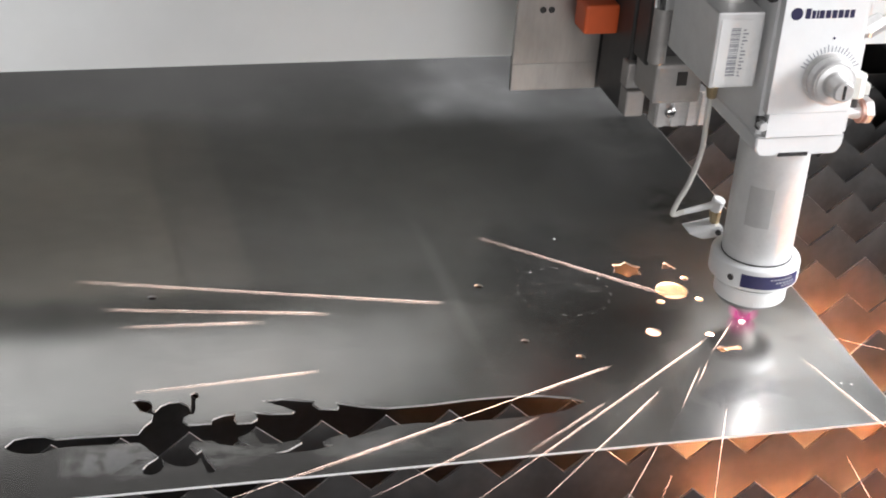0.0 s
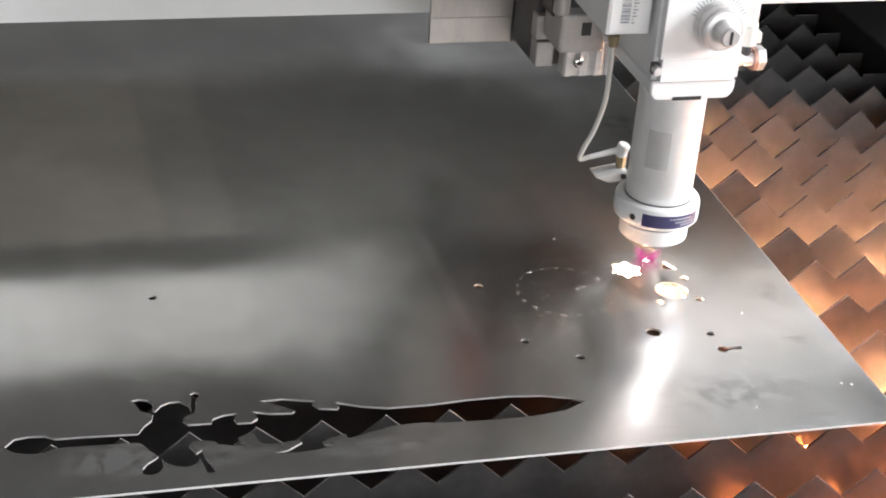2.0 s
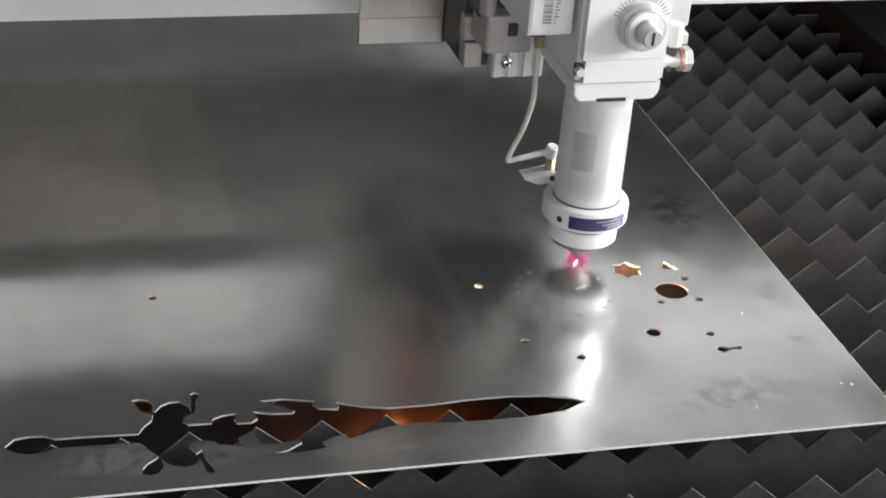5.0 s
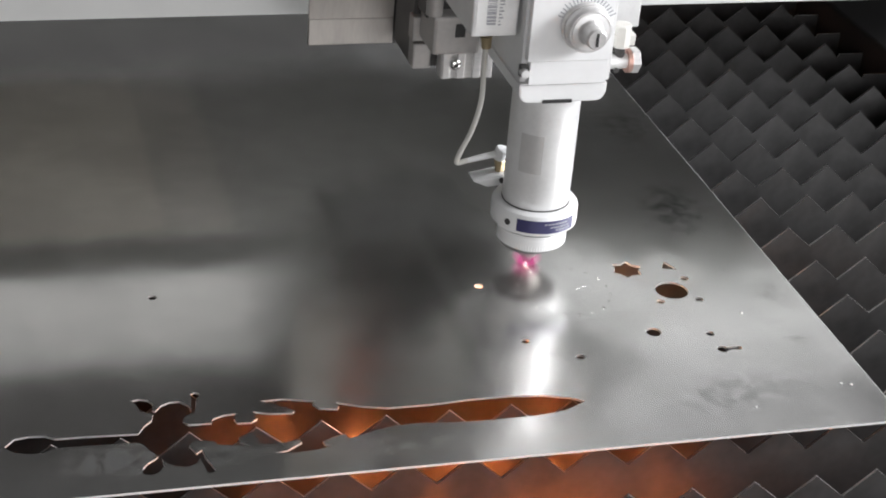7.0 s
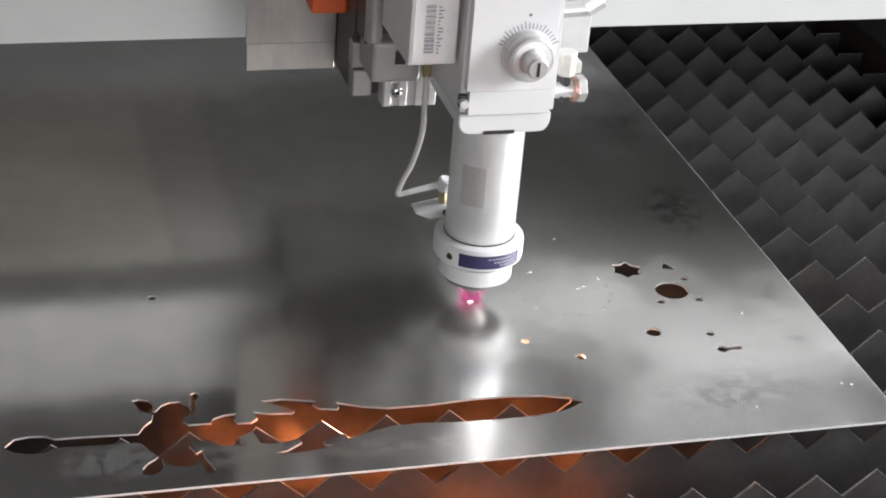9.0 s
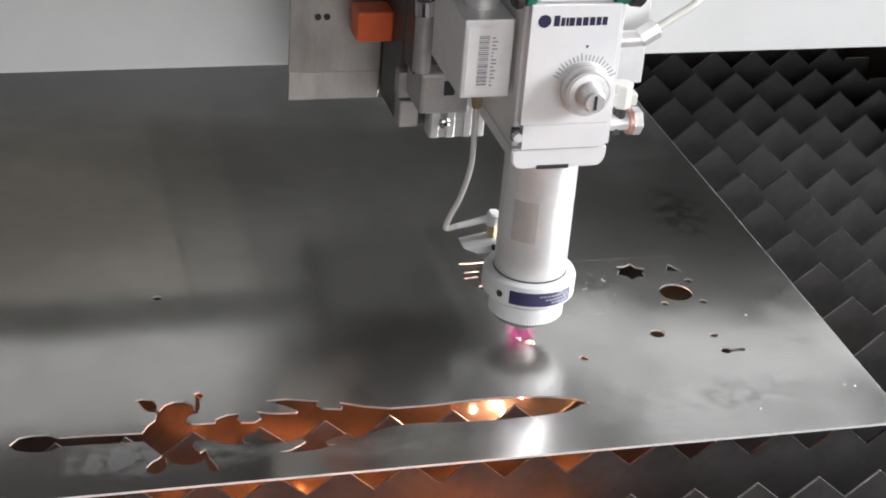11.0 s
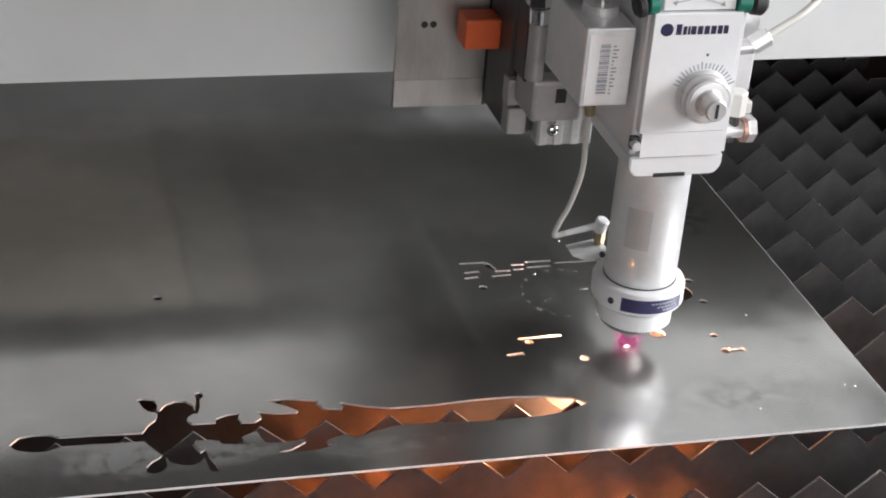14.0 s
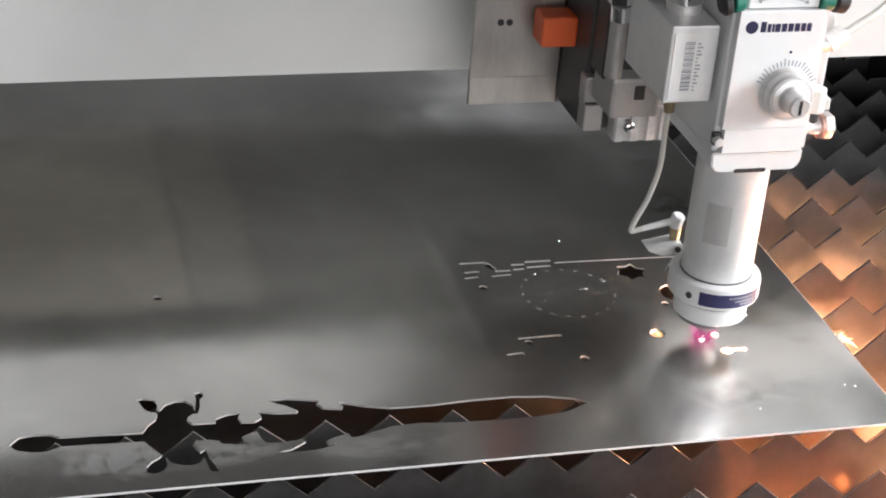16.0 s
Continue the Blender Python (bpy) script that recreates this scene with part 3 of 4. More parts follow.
def gantry_beam():
    beam = thing("gantry_beam", "long white painted gantry beam spanning the cutting bed", "gantry beam")
    part("cover", box(-2.2, 2.0, BEAM_Y, BEAM_Y + 0.004, BEAM_Z, BEAM_TOP, 0.0012), BEAM_PAINT, beam, "smooth white painted cover panel")
    part("girder", box(-2.2, 2.0, BEAM_Y + 0.006, BEAM_Y + 0.438, BEAM_Z + 0.004, BEAM_TOP - 0.002, 0.002), GIRDER, beam, "grey inner girder")
    part("lower_rail", box(-2.2, 2.0, BEAM_Y + 0.008, BEAM_Y + 0.062, BEAM_Z - 0.002, BEAM_Z + 0.0035, 0.0008), CLAMP, beam, "dark grey rail under the beam")
    part("bellows_housing", box(-2.2, -0.12, BEAM_Y + 0.008, BEAM_Y + 0.16, BEAM_TOP, BEAM_TOP + 0.125, 0.006), DARK, beam, "black rail housing along the top")
    # the underside's tones step darker along x, painting in how the light fades
    part("underside_panel", box(-2.2, -0.580, BEAM_Y + 0.064, BEAM_Y + 0.440, BEAM_Z, BEAM_Z + 0.0035, 0.0008), UNDERSIDE_LIT, beam, "panel under the beam, coloured lighter as its lit part")
    part("underside_panel", box(-0.512, 2.0, BEAM_Y + 0.064, BEAM_Y + 0.440, BEAM_Z, BEAM_Z + 0.0035, 0.0008), UNDERSIDE_DIM, beam, "grey panel under the beam, coloured darker as its dim part")
    part("underside_strip", box(-0.578, -0.514, BEAM_Y + 0.064, BEAM_Y + 0.440, BEAM_Z, BEAM_Z + 0.0035, 0.0008), UNDERSIDE_HALF_LIT, beam, "strip under the beam, coloured between the lit and dim parts")
    for x in (-0.95, -0.6, 0.10, 0.19, 0.32, 0.46):
        part("cover_screw", rod((x, BEAM_Y + 0.02, BEAM_Z), (x, BEAM_Y + 0.02, BEAM_Z - 0.003), 0.003), DARK, beam)
    return beam


beam = gantry_beam()


# ---- the carriage on the beam ----
def carriage():
    c = thing("head_carriage", "carriage with scratched steel plate and orange end stop", "carriage")
    part("cover_plate", prism(rounded(-0.1495, -0.078, 0.1465, 0.42, 0.0006), 0.167, 0.171, 0.0006), PLATE, c, "scratched bare steel plate")
    part("plate_lip", box(-0.1495, -0.078, 0.0, 0.004, -0.0225, 0.0, 0.0008), PLATE, c, "slightly bent lower edge", pose(0, 0.167, 0.1467, -3, 0, 0))
    for x in (-0.1285, -0.1215):
        part("plate_hole", rod((x, 0.168, 0.192), (x, 0.1662, 0.192), 0.0026), RUBBER, c)
    part("plate_screw", rod((-0.115, 0.168, 0.219), (-0.115, 0.166, 0.219), 0.003), GREY, c)
    part("end_stop", box(-0.1050, -0.0770, 0.135, 0.160, 0.1830, 0.2070, 0.0022), ORANGE, c, "bright orange plastic end stop")
    part("stop_bracket", box(-0.0765, -0.0660, 0.134, 0.165, 0.182, 0.2268, 0.001), ALU, c)
    part("stop_arm", box(-0.1020, -0.0580, 0.128, 0.165, 0.2270, 0.31, 0.0015), ALU, c)
    part("slide_plate", box(-0.0775, 0.050, 0.105, 0.165, 0.128, 0.42, 0.002), DARK, c, "black slide plate behind the head")
    part("carriage_body", box(-0.098, 0.055, 0.174, 0.232, 0.120, 0.42, 0.002), DARK, c, "black carriage body")
    part("under_clamp", box(-0.094, 0.055, 0.238, 0.36, 0.108, 0.1205, 0.004), CLAMP, c, "dark grey clamp plate under the beam")
    part("air_fitting", rod((-0.0745, 0.062, 0.247), (-0.0755, 0.062, 0.258), 0.0108, 6, chamfer=0.001), CHROME, c, "chromed air fitting")
    part("fitting_nut", rod((-0.0735, 0.062, 0.2330), (-0.0740, 0.062, 0.2450), 0.0078, 20, chamfer=0.001), CHROME, c)
    part("guide_post", rod((-0.0735, 0.064, 0.190), (-0.0735, 0.064, 0.2340), 0.0066, 24), GREY, c, "round grey guide post", smooth=True)
    part("guide_block", box(-0.0745, -0.0360, 0.0585, 0.100, 0.1575, 0.1895, 0.003), GREY, c)
    part("block_mark", box(-0.0570, -0.0490, 0.0578, 0.0588, 0.1725, 0.1835, 0.0003), RUBBER, c)
    part("lower_stop", box(-0.0790, -0.0640, 0.096, 0.112, 0.1305, 0.1520, 0.0015), GREY, c)
    part("lower_stop_top", box(-0.0800, -0.0645, 0.098, 0.112, 0.1530, 0.1740, 0.0015), GREY, c)
    # ribbed aluminium end bracket
    b = box(-0.058, -0.016, 0.086, 0.100, 0.126, 0.1545, 0.0006)
    for x in (-0.0575, -0.0455, -0.0325, -0.0225):
        box(x, x + 0.0065, 0.0835, 0.0865, 0.1265, 0.154, 0.0008, bm=b)
    part("ribbed_bracket", b, ALU_RAW, c, "ribbed raw aluminium bracket")
    dome = lathe([(0.0050, 0.0), (0.0049, 0.0012), (0.0042, 0.0026), (0.0028, 0.0036), (0.0012, 0.0039)], 28, m=pose(-0.0475, 0.0836, 0.1395, 90, 0, 0))
    part("bracket_screw", dome, CHROME, c, "domed chrome screw", smooth=True)
    part("screw_socket", rod((-0.0475, 0.0802, 0.1395), (-0.0475, 0.0796, 0.1395), 0.0018, 6), RUBBER, c)
    return c


car = carriage()


# ---- the laser head ----
def laser_head():
    h = thing("laser_cutting_head", "white and silver laser cutting head with round dial and sensor ring", "laser head")
    # nozzle end, from the sheet upwards
    part("nozzle", lathe([(0.0010, 0.0035), (0.0032, 0.0036), (0.0046, 0.008), (0.0062, 0.0095), (0.0110, 0.0150), (0.0130, 0.0185), (0.0150, 0.0225)], 32), GREY, h, "grey metal nozzle tip", smooth=True)
    part("lower_collar", lathe([(0.0248, 0.0247), (0.0256, 0.0255), (0.0270, 0.0262), (0.0278, 0.0372), (0.0268, 0.0385)], 56), WHITE, h, "white ceramic lower collar", smooth=True)
    part("nozzle_holder", lathe([(0.0120, 0.0195), (0.019, 0.0203), (0.0232, 0.0220), (0.0245, 0.0245), (0.0225, 0.0250)], 48), CLAMP, h, "dark nozzle holder", smooth=True)
    b = bmesh.new()
    n = 160
    lo, hi = ([b.verts.new(((0.0274 - 0.0005 * (k % 2)) * math.cos(6.283185 * k / n), (0.0274 - 0.0005 * (k % 2)) * math.sin(6.283185 * k / n), z)) for k in range(n)] for z in (0.0262, 0.0312))
    for k in range(n):
        b.faces.new((lo[k], lo[(k + 1) % n], hi[(k + 1) % n], hi[k]))
    part("knurled_rim", b, WHITE, h)
    part("barrel_joint", lathe([(0.0268, 0.0608), (0.0268, 0.0615)], 56), DARK, h)
    part("groove", lathe([(0.0262, 0.0375), (0.0262, 0.0435)], 48), DARK, h, smooth=True)
    ring = part("sensor_ring", lathe([(0.0296, 0.0412), (0.0320, 0.0422), (0.0337, 0.0440), (0.0340, 0.0454), (0.0340, 0.0575), (0.0332, 0.0597), (0.0312, 0.0607), (0.0255, 0.0607)], 72), WHITE, h,
                "white round capacitive sensor ring", smooth=True)
    # label wrapped round the ring
    b = bmesh.new()
    angles = [radians(a) for a in range(-131, -46, 4)]
    lo = [b.verts.new((0.03422 * math.cos(a), 0.03422 * math.sin(a), 0.0458)) for a in angles]
    hi = [b.verts.new((0.03422 * math.cos(a), 0.03422 * math.sin(a), 0.0566)) for a in angles]
    for k in range(len(angles) - 1):
        b.faces.new((lo[k], lo[k + 1], hi[k + 1], hi[k]))
    part("label", b, BLUE, ring, "dark blue printed label")
    b = bmesh.new()
    rnd = random.Random(5)
    for row, z in enumerate((0.0538, 0.0510, 0.0485)):
        for k in range(7 - row):
            a = radians(-92 + row * 8 + k * 5.0)
            w = rnd.uniform(0.0007, 0.0012)
            box(-w, w, -0.0003, 0.0003, -0.0006, 0.0006, bm=b)
            bmesh.ops.transform(b, matrix=pose(0.03428 * math.cos(a), 0.03428 * math.sin(a), z, 0, 0, math.degrees(a) + 90), verts=b.verts[-8:])
    part("print", b, GREYINK, ring)
    a = radians(-145)
    d = Vector((math.cos(a), math.sin(a), 0))
    part("set_screw", rod(d * 0.0332 + Vector((0, 0, 0.0508)), d * 0.0343 + Vector((0, 0, 0.0508)), 0.0026, 16), DARK, ring)
    # connector lug behind the ring, brass elbow, white plug and air tube
    lug = prism([(-0.040, 0.0600), (-0.0170, 0.0640), (-0.0120, 0.0640), (-0.0120, 0.0560), (-0.0280, 0.0545)], 0.032, 0.050, 0.0008)
    part("connector_lug", lug, WHITE, h)
    part("lug_screw", rod((-0.0165, 0.0318, 0.0605), (-0.0165, 0.0300, 0.0605), 0.0022), DARK, h)
    part("brass_elbow", rod((-0.0155, 0.042, 0.060), (-0.0165, 0.042, 0.0780), 0.0034, 6, 0.0052), BRASS, h)
    part("white_plug", rod((-0.0175, 0.042, 0.0745), (-0.0155, 0.040, 0.0850), 0.0052, 16, chamfer=0.001), WHITE, h)
    part("plug_sleeve", rod((-0.0180, 0.041, 0.0800), (-0.0440, 0.040, 0.0752), 0.0028, 14, 0.0022), WHITE, h)
    part("signal_cable", tube([(-0.0440, 0.040, 0.0752), (-0.0525, 0.040, 0.0740), (-0.0495, 0.040, 0.0850), (-0.0430, 0.040, 0.1000), (-0.0375, 0.039, 0.1260), (-0.0382, 0.037, 0.1550), (-0.0390, 0.035, 0.1820)], 0.0021), TUBE, h,
         "thin white signal cable")
    part("cable_gland", rod((-0.0390, 0.034, 0.1735), (-0.0395, 0.034, 0.1830), 0.0036, 16, 0.0046), BRASS, h)
    # barrel
    bar = part("barrel", lathe([(0.0257, 0.0608), (0.0264, 0.0621), (0.0264, 0.1600)], 64), ALU, h, "smooth satin aluminium barrel", smooth=True)
    b = bmesh.new()
    angles = [radians(a) for a in range(-146, -103, 4)]
    lo = [b.verts.new((0.0266 * math.cos(a), 0.0266 * math.sin(a), 0.0925)) for a in angles]
    hi = [b.verts.new((0.0266 * math.cos(a), 0.0266 * math.sin(a), 0.1245)) for a in angles]
    for k in range(len(angles) - 1):
        b.faces.new((lo[k], lo[k + 1], hi[k + 1], hi[k]))
    part("sticker", b, FOIL, bar, "blank silver-grey sticker")
    for ob in h.children:
        if ob.name.split(".")[0] in ("sensor_ring", "barrel", "lower_collar", "groove", "knurled_rim", "barrel_joint"):
            ob.location.x = 0.0016
    # main body: rounded foot, front cover in two parts, side bolts
    body = part("body", prism(rounded(-0.0315, 0.0335, 0.1605, 0.400, 0.0045), -0.0300, 0.0520, 0.0008), WHITE, h, "white painted square body")
    part("foot", prism([(-0.0265, 0.1575), (-0.0300, 0.1590), (-0.0330, 0.1640), (-0.0330, 0.1728), (0.0350, 0.1728), (0.0350, 0.1640), (0.0320, 0.1590), (0.0290, 0.1575)], -0.0352, 0.0530, 0.0010), WHITE, h)
    part("foot_notch", box(-0.0145, 0.0085, -0.0358, -0.0340, 0.1572, 0.1600), RUBBER, h)
    part("front_cover", box(-0.0300, 0.0325, -0.0375, -0.0295, 0.1914, 0.2770, 0.0005), WHITE, h, "white front cover with dial")
    part("lower_cover", box(-0.0275, 0.0325, -0.0371, -0.0295, 0.1730, 0.1912, 0.0004), WHITE, h, "white lower front cover")
    part("upper_cover", box(-0.0240, 0.0275, -0.0345, -0.0285, 0.2780, 0.400, 0.0010), WHITE, h, "white upper cover with engraved arrows")
    part("corner_bolt", rod((-0.0310, -0.0330, 0.1825), (-0.0310, -0.0392, 0.1825), 0.0032, 20), ALU, h)
    part("bolt_recess", box(-0.0336, -0.0277, -0.0345, -0.0290, 0.1782, 0.1872, 0.0008), DARK, h)
    part("bright_rail", box(0.0330, 0.0370, -0.0330, 0.010, 0.1730, 0.400, 0.0010), ALU, h)
    part("side_housing", box(0.0370, 0.0480, 0.006, 0.050, 0.2020, 0.400, 0.0015), WHITE, h)
    # print on the cover: emblem as a plain disc, name as plain bars
    y = -0.0376
    part("emblem", rod((-0.0205, y + 0.0001, 0.2660), (-0.0205, y - 0.0001, 0.2660), 0.0045, 24), INK, h)
    x = -0.0140
    for w in (0.0042, 0.0028, 0.0018, 0.0040, 0.0040, 0.0040, 0.0040, 0.0036, 0.0036):
        part("name_bar", box(x, x + w * 0.92, y - 0.0001, y + 0.0001, 0.2624, 0.2698 if w > 0.004 else 0.2682), INK, h)
        x += w * 1.13 + 0.0002
    b = bmesh.new()
    for x0, z0, x1, z1 in ((-0.016, 0.2835, 0.018, 0.2905), (-0.016, 0.2910, 0.018, 0.2820)):
        rod((x0, -0.0346, z0), (x1, -0.0346, z1), 0.0003, 6, bm=b)
    for x, z, t in ((-0.016, 0.2835, 200), (-0.016, 0.2910, 170), (0.018, 0.2905, 15), (0.018, 0.2820, -12)):
        r = bmesh.ops.create_circle(b, cap_ends=True, segments=3, radius=0.0022)
        bmesh.ops.transform(b, matrix=pose(x, -0.0349, z, 90, 0, 0) @ pose(0, 0, 0, 0, 0, t), verts=r["verts"])
    for x0, x1 in ((-0.001, 0.0010), (0.0035, 0.0015)):
        rod((x0, -0.0346, 0.301), (x1, -0.0346, 0.289), 0.0006, 6, bm=b)
    part("engraved_arrows", b, GREYINK, h)
    # dial: scale of ticks, knurled knob, slotted spindle
    cx, cz = 0.0110, 0.2185
    b = bmesh.new()
    for k in range(19):
        a = radians(22 + k * 7.55)
        box(-0.0004, 0.0004, y - 0.0001, y + 0.0001, 0.0190, 0.0232 + (0.0012 if k % 5 == 0 else 0), bm=b)
        vs = b.verts[-8:]
        for v in vs:
            px, pz = v.co.x, v.co.z
            v.co.x, v.co.z = cx + pz * math.cos(a) + px * math.sin(a), cz + pz * math.sin(a) - px * math.cos(a)
    part("dial_ticks", b, GREYINK, h)
    part("dial_dot", rod((cx, y + 0.0001, 0.2475), (cx, y - 0.0001, 0.2475), 0.0010, 12), INK, h)
    turn = pose(cx, 0, cz) @ pose(0, -0.0374, 0, 90, 0, 0)
    part("dial_flange", lathe([(0.0183, 0), (0.0186, 0.002), (0.0176, 0.004)], 48, m=turn), ALU_RAW, h, smooth=True)
    b = lathe([(0.0168, 0.004), (0.0172, 0.0048), (0.0170, 0.0105), (0.0156, 0.0122)], 48, m=turn)
    part("dial_knob", b, ALU_RAW, h, "satin aluminium dial knob", smooth=True)
    part("dial_hub", lathe([(0.0140, 0.0122), (0.0140, 0.0132), (0.0130, 0.0135)], 40, m=turn), ALU, h, smooth=True)
    part("dial_spindle", lathe([(0.0098, 0.0135), (0.0080, 0.0150), (0.0079, 0.0262), (0.0066, 0.0276)], 32, m=turn), ALU_RAW, h, "slotted spindle", smooth=True)
    part("spindle_slot", box(cx - 0.0010, cx + 0.0010, -0.0374 - 0.0281, -0.0374 - 0.0270, cz - 0.0050, cz + 0.0050), RUBBER, h)
    # gas fitting on the other flank
    part("fitting_body", rod((0.0540, -0.005, 0.1880), (0.0540, -0.005, 0.2060), 0.0075, 8, chamfer=0.001), TUBE, h, "white plastic fitting")
    part("fitting_wing", box(0.0450, 0.0640, -0.010, 0.000, 0.1900, 0.1990, 0.001), TUBE, h)
    part("fitting_stem", rod((0.0540, -0.005, 0.1780), (0.0540, -0.005, 0.1890), 0.0042, 12), DARK, h)
    part("fitting_pipe", rod((0.034, -0.005, 0.1755), (0.062, -0.005, 0.1760), 0.0058, 24), ALU, h, "chromed gas fitting", smooth=True)
    part("fitting_collar", rod((0.0600, -0.005, 0.1760), (0.0630, -0.005, 0.1760), 0.0092, 24), COPPER, h, "reddish copper ring")
    part("fitting_hex", rod((0.0630, -0.005, 0.1765), (0.0695, -0.005, 0.1765), 0.0100, 6, chamfer=0.0008), ALU_RAW, h, "silver hexagon cap")
    part("fitting_screw", rod((0.050, -0.012, 0.1715), (0.050, -0.0135, 0.1715), 0.0022, 12), DARK, h)
    # green and black lens clamps at the top corners
    for a, b, e in ((-0.0270, -0.0345, -0.0425), (0.0285, 0.0385, 0.0500)):
        part("clamp_collar", rod((a, -0.0300, 0.2825), (b, -0.0305, 0.2820), 0.0076, 24, chamfer=0.0008), GREEN, h, "dark green clamp collar", smooth=True)
        part("clamp_knob", rod((b, -0.0300, 0.2815), (e, -0.0300, 0.2800), 0.0084, 24, chamfer=0.0024), RUBBER, h, "black clamp knob", smooth=True)
    # gas hose behind, rising to the beam
    part("hose_nut", rod((0.0800, 0.040, 0.2200), (0.0930, 0.040, 0.2280), 0.0074, 8, chamfer=0.001), ALU_RAW, h, "silver hose nut")
    part("nut_stem", rod((0.0480, 0.040, 0.2190), (0.0810, 0.040, 0.2205), 0.0060, 16), ALU_RAW, h)
    part("gas_hose", tube([(0.0900, 0.040, 0.2262), (0.1060, 0.045, 0.2330), (0.1215, 0.050, 0.2395), (0.1417, 0.060, 0.2500), (0.1603, 0.070, 0.2620), (0.1800, 0.080, 0.2850), (0.1900, 0.090, 0.340), (0.1900, 0.100, 0.420)], 0.0030), HOSE, h, "thin white gas hose")
    # drive box on the flank with its sticker
    part("drive_box", box(-0.0690, -0.0345, -0.0200, 0.058, 0.2050, 0.2610, 0.0012), ALU, h, "silver drive box")
    part("box_sticker", box(-0.0665, -0.0435, -0.0206, -0.0200, 0.2080, 0.2560, 0.0001), PAPER, h, "white sticker with a bar code")
    b = bmesh.new()
    rnd = random.Random(11)
    z = 0.2145
    while z < 0.2500:
        w = rnd.choice((0.0004, 0.0006, 0.0010, 0.0014))
        box(-0.0585, -0.0515, -0.0208, -0.0205, z, z + w, bm=b)
        z += w + rnd.choice((0.0004, 0.0006, 0.0009))
    part("bar_code", b, GREYINK, h)
    b = bmesh.new()
    for k in range(14):
        box(-0.0495, -0.0495 + rnd.uniform(0.001, 0.004), -0.0208, -0.0205, 0.2140 + k * 0.0026, 0.2150 + k * 0.0026, bm=b)
    part("sticker_print", b, GREYINK, h)
    part("box_neck", rod((-0.050, 0.010, 0.2610), (-0.050, 0.010, 0.2680), 0.0125, 32), ALU_RAW, h)
    part("box_shaft", rod((-0.050, 0.010, 0.2680), (-0.050, 0.010, 0.330), 0.0050, 20), CHROME, h, "chromed lead shaft")
    part("back_plate", box(-0.0770, -0.0345, 0.075, 0.103, 0.181, 0.40, 0.003), DARK, h)
    part("back_panel", box(0.036, 0.0950, 0.060, 0.075, 0.1760, 0.40, 0.0015), ALU, h, "light aluminium back panel")
    part("upper_block", box(-0.0640, -0.034, 0.030, 0.072, 0.2700, 0.40, 0.003), ALU, h)
    return h


head = laser_head()


# ---- fire of the cut ----
def plasma():
    p = thing("plasma_flame", "small pink glowing plasma between nozzle and sheet", "flame")
    part("core", lathe([(0.0004, 0.0019), (0.0022, 0.0030), (0.0024, 0.0052), (0.0006, 0.0072)], 16), HOT, p, "white-hot core", smooth=True)
    for k in range(7):
        r = 0.0030 + 0.0015 * k
        h = 0.46 * r
        z = max(0.0045, h + 0.0018)
        prof = [(max(r * math.cos(q), 0.0002), z + h * math.sin(q)) for q in np.linspace(-1.55, 1.55, 11)]
        part("glow_layer", lathe(prof, 24), PLASMA, p, "thin pink glow", smooth=True)
    return p


def spark_jet():
    """The spray of molten drops blown out beneath the sheet; it points along -y of its own space before it is turned."""
    j = thing("spark_jet", "dense spray of molten sparks under the steel sheet", "sparks", kind="stuff")
    rnd = random.Random(8)
    b = bmesh.new()
    for k in range(80):
        a = rnd.gauss(0, 1.0)
        d0 = rnd.uniform(0.0, 0.045)
        l = rnd.uniform(0.006, 0.016)
        dip = -0.004 - d0 * rnd.uniform(0.1, 0.9)
        s = Vector((math.sin(a) * d0, -math.cos(a) * d0, dip))
        e = s + Vector((math.sin(a) * l, -math.cos(a) * l, -l * rnd.uniform(0.1, 0.5)))
        rod(s, e, 0.0008, 5, 0.0003, bm=b)
    part("streaks", b, MOLTEN, j)
    # glowing discs added under the sheet so that nearby holes read bright
    for k, r in enumerate((0.018, 0.030, 0.042, 0.055)):
        z = -0.009 - 0.002 * k
        part("hole_glow_layer", lathe([(r, z), (r, z - 0.0004)], 40, m=Matrix.Translation((0, -0.034, 0))), HOLE_GLOW, j, "thin glow layer that brightens the sheet's holes")
    return j


def pierce_spray():
    """Low fan of fine sparks that spits over the sheet while the beam pierces it."""
    p = thing("pierce_spray", "fan of fine orange sparks spitting over the sheet at the nozzle", "sparks", kind="stuff")
    rnd = random.Random(14)
    b = bmesh.new()
    for k in range(46):
        a = rnd.gauss(3.9, 0.75)
        d0, l = rnd.uniform(0.002, 0.012), rnd.uniform(0.003, 0.020) * rnd.random()
        d = Vector((math.cos(a), math.sin(a), rnd.uniform(0.02, 0.30)))
        q = Vector((0, 0, 0.0022)) + d * d0
        rod(q, q + d * (l + 0.001), rnd.uniform(0.00010, 0.00028), 5, 0.00006, bm=b)
    part("streaks", b, SPRAY, p)
    for k in range(5):
        r = 0.0030 + 0.0024 * k
        prof = [(max(r * math.cos(q), 0.0002), 0.0024 + 0.10 * r + 0.16 * r * math.sin(q)) for q in np.linspace(-1.55, 1.55, 9)]
        part("glow_layer", lathe(prof, 24, m=pose(-0.006 - 0.0012 * k, -0.006, 0)), GLINT, p, "soft orange glow", smooth=True)
    return p


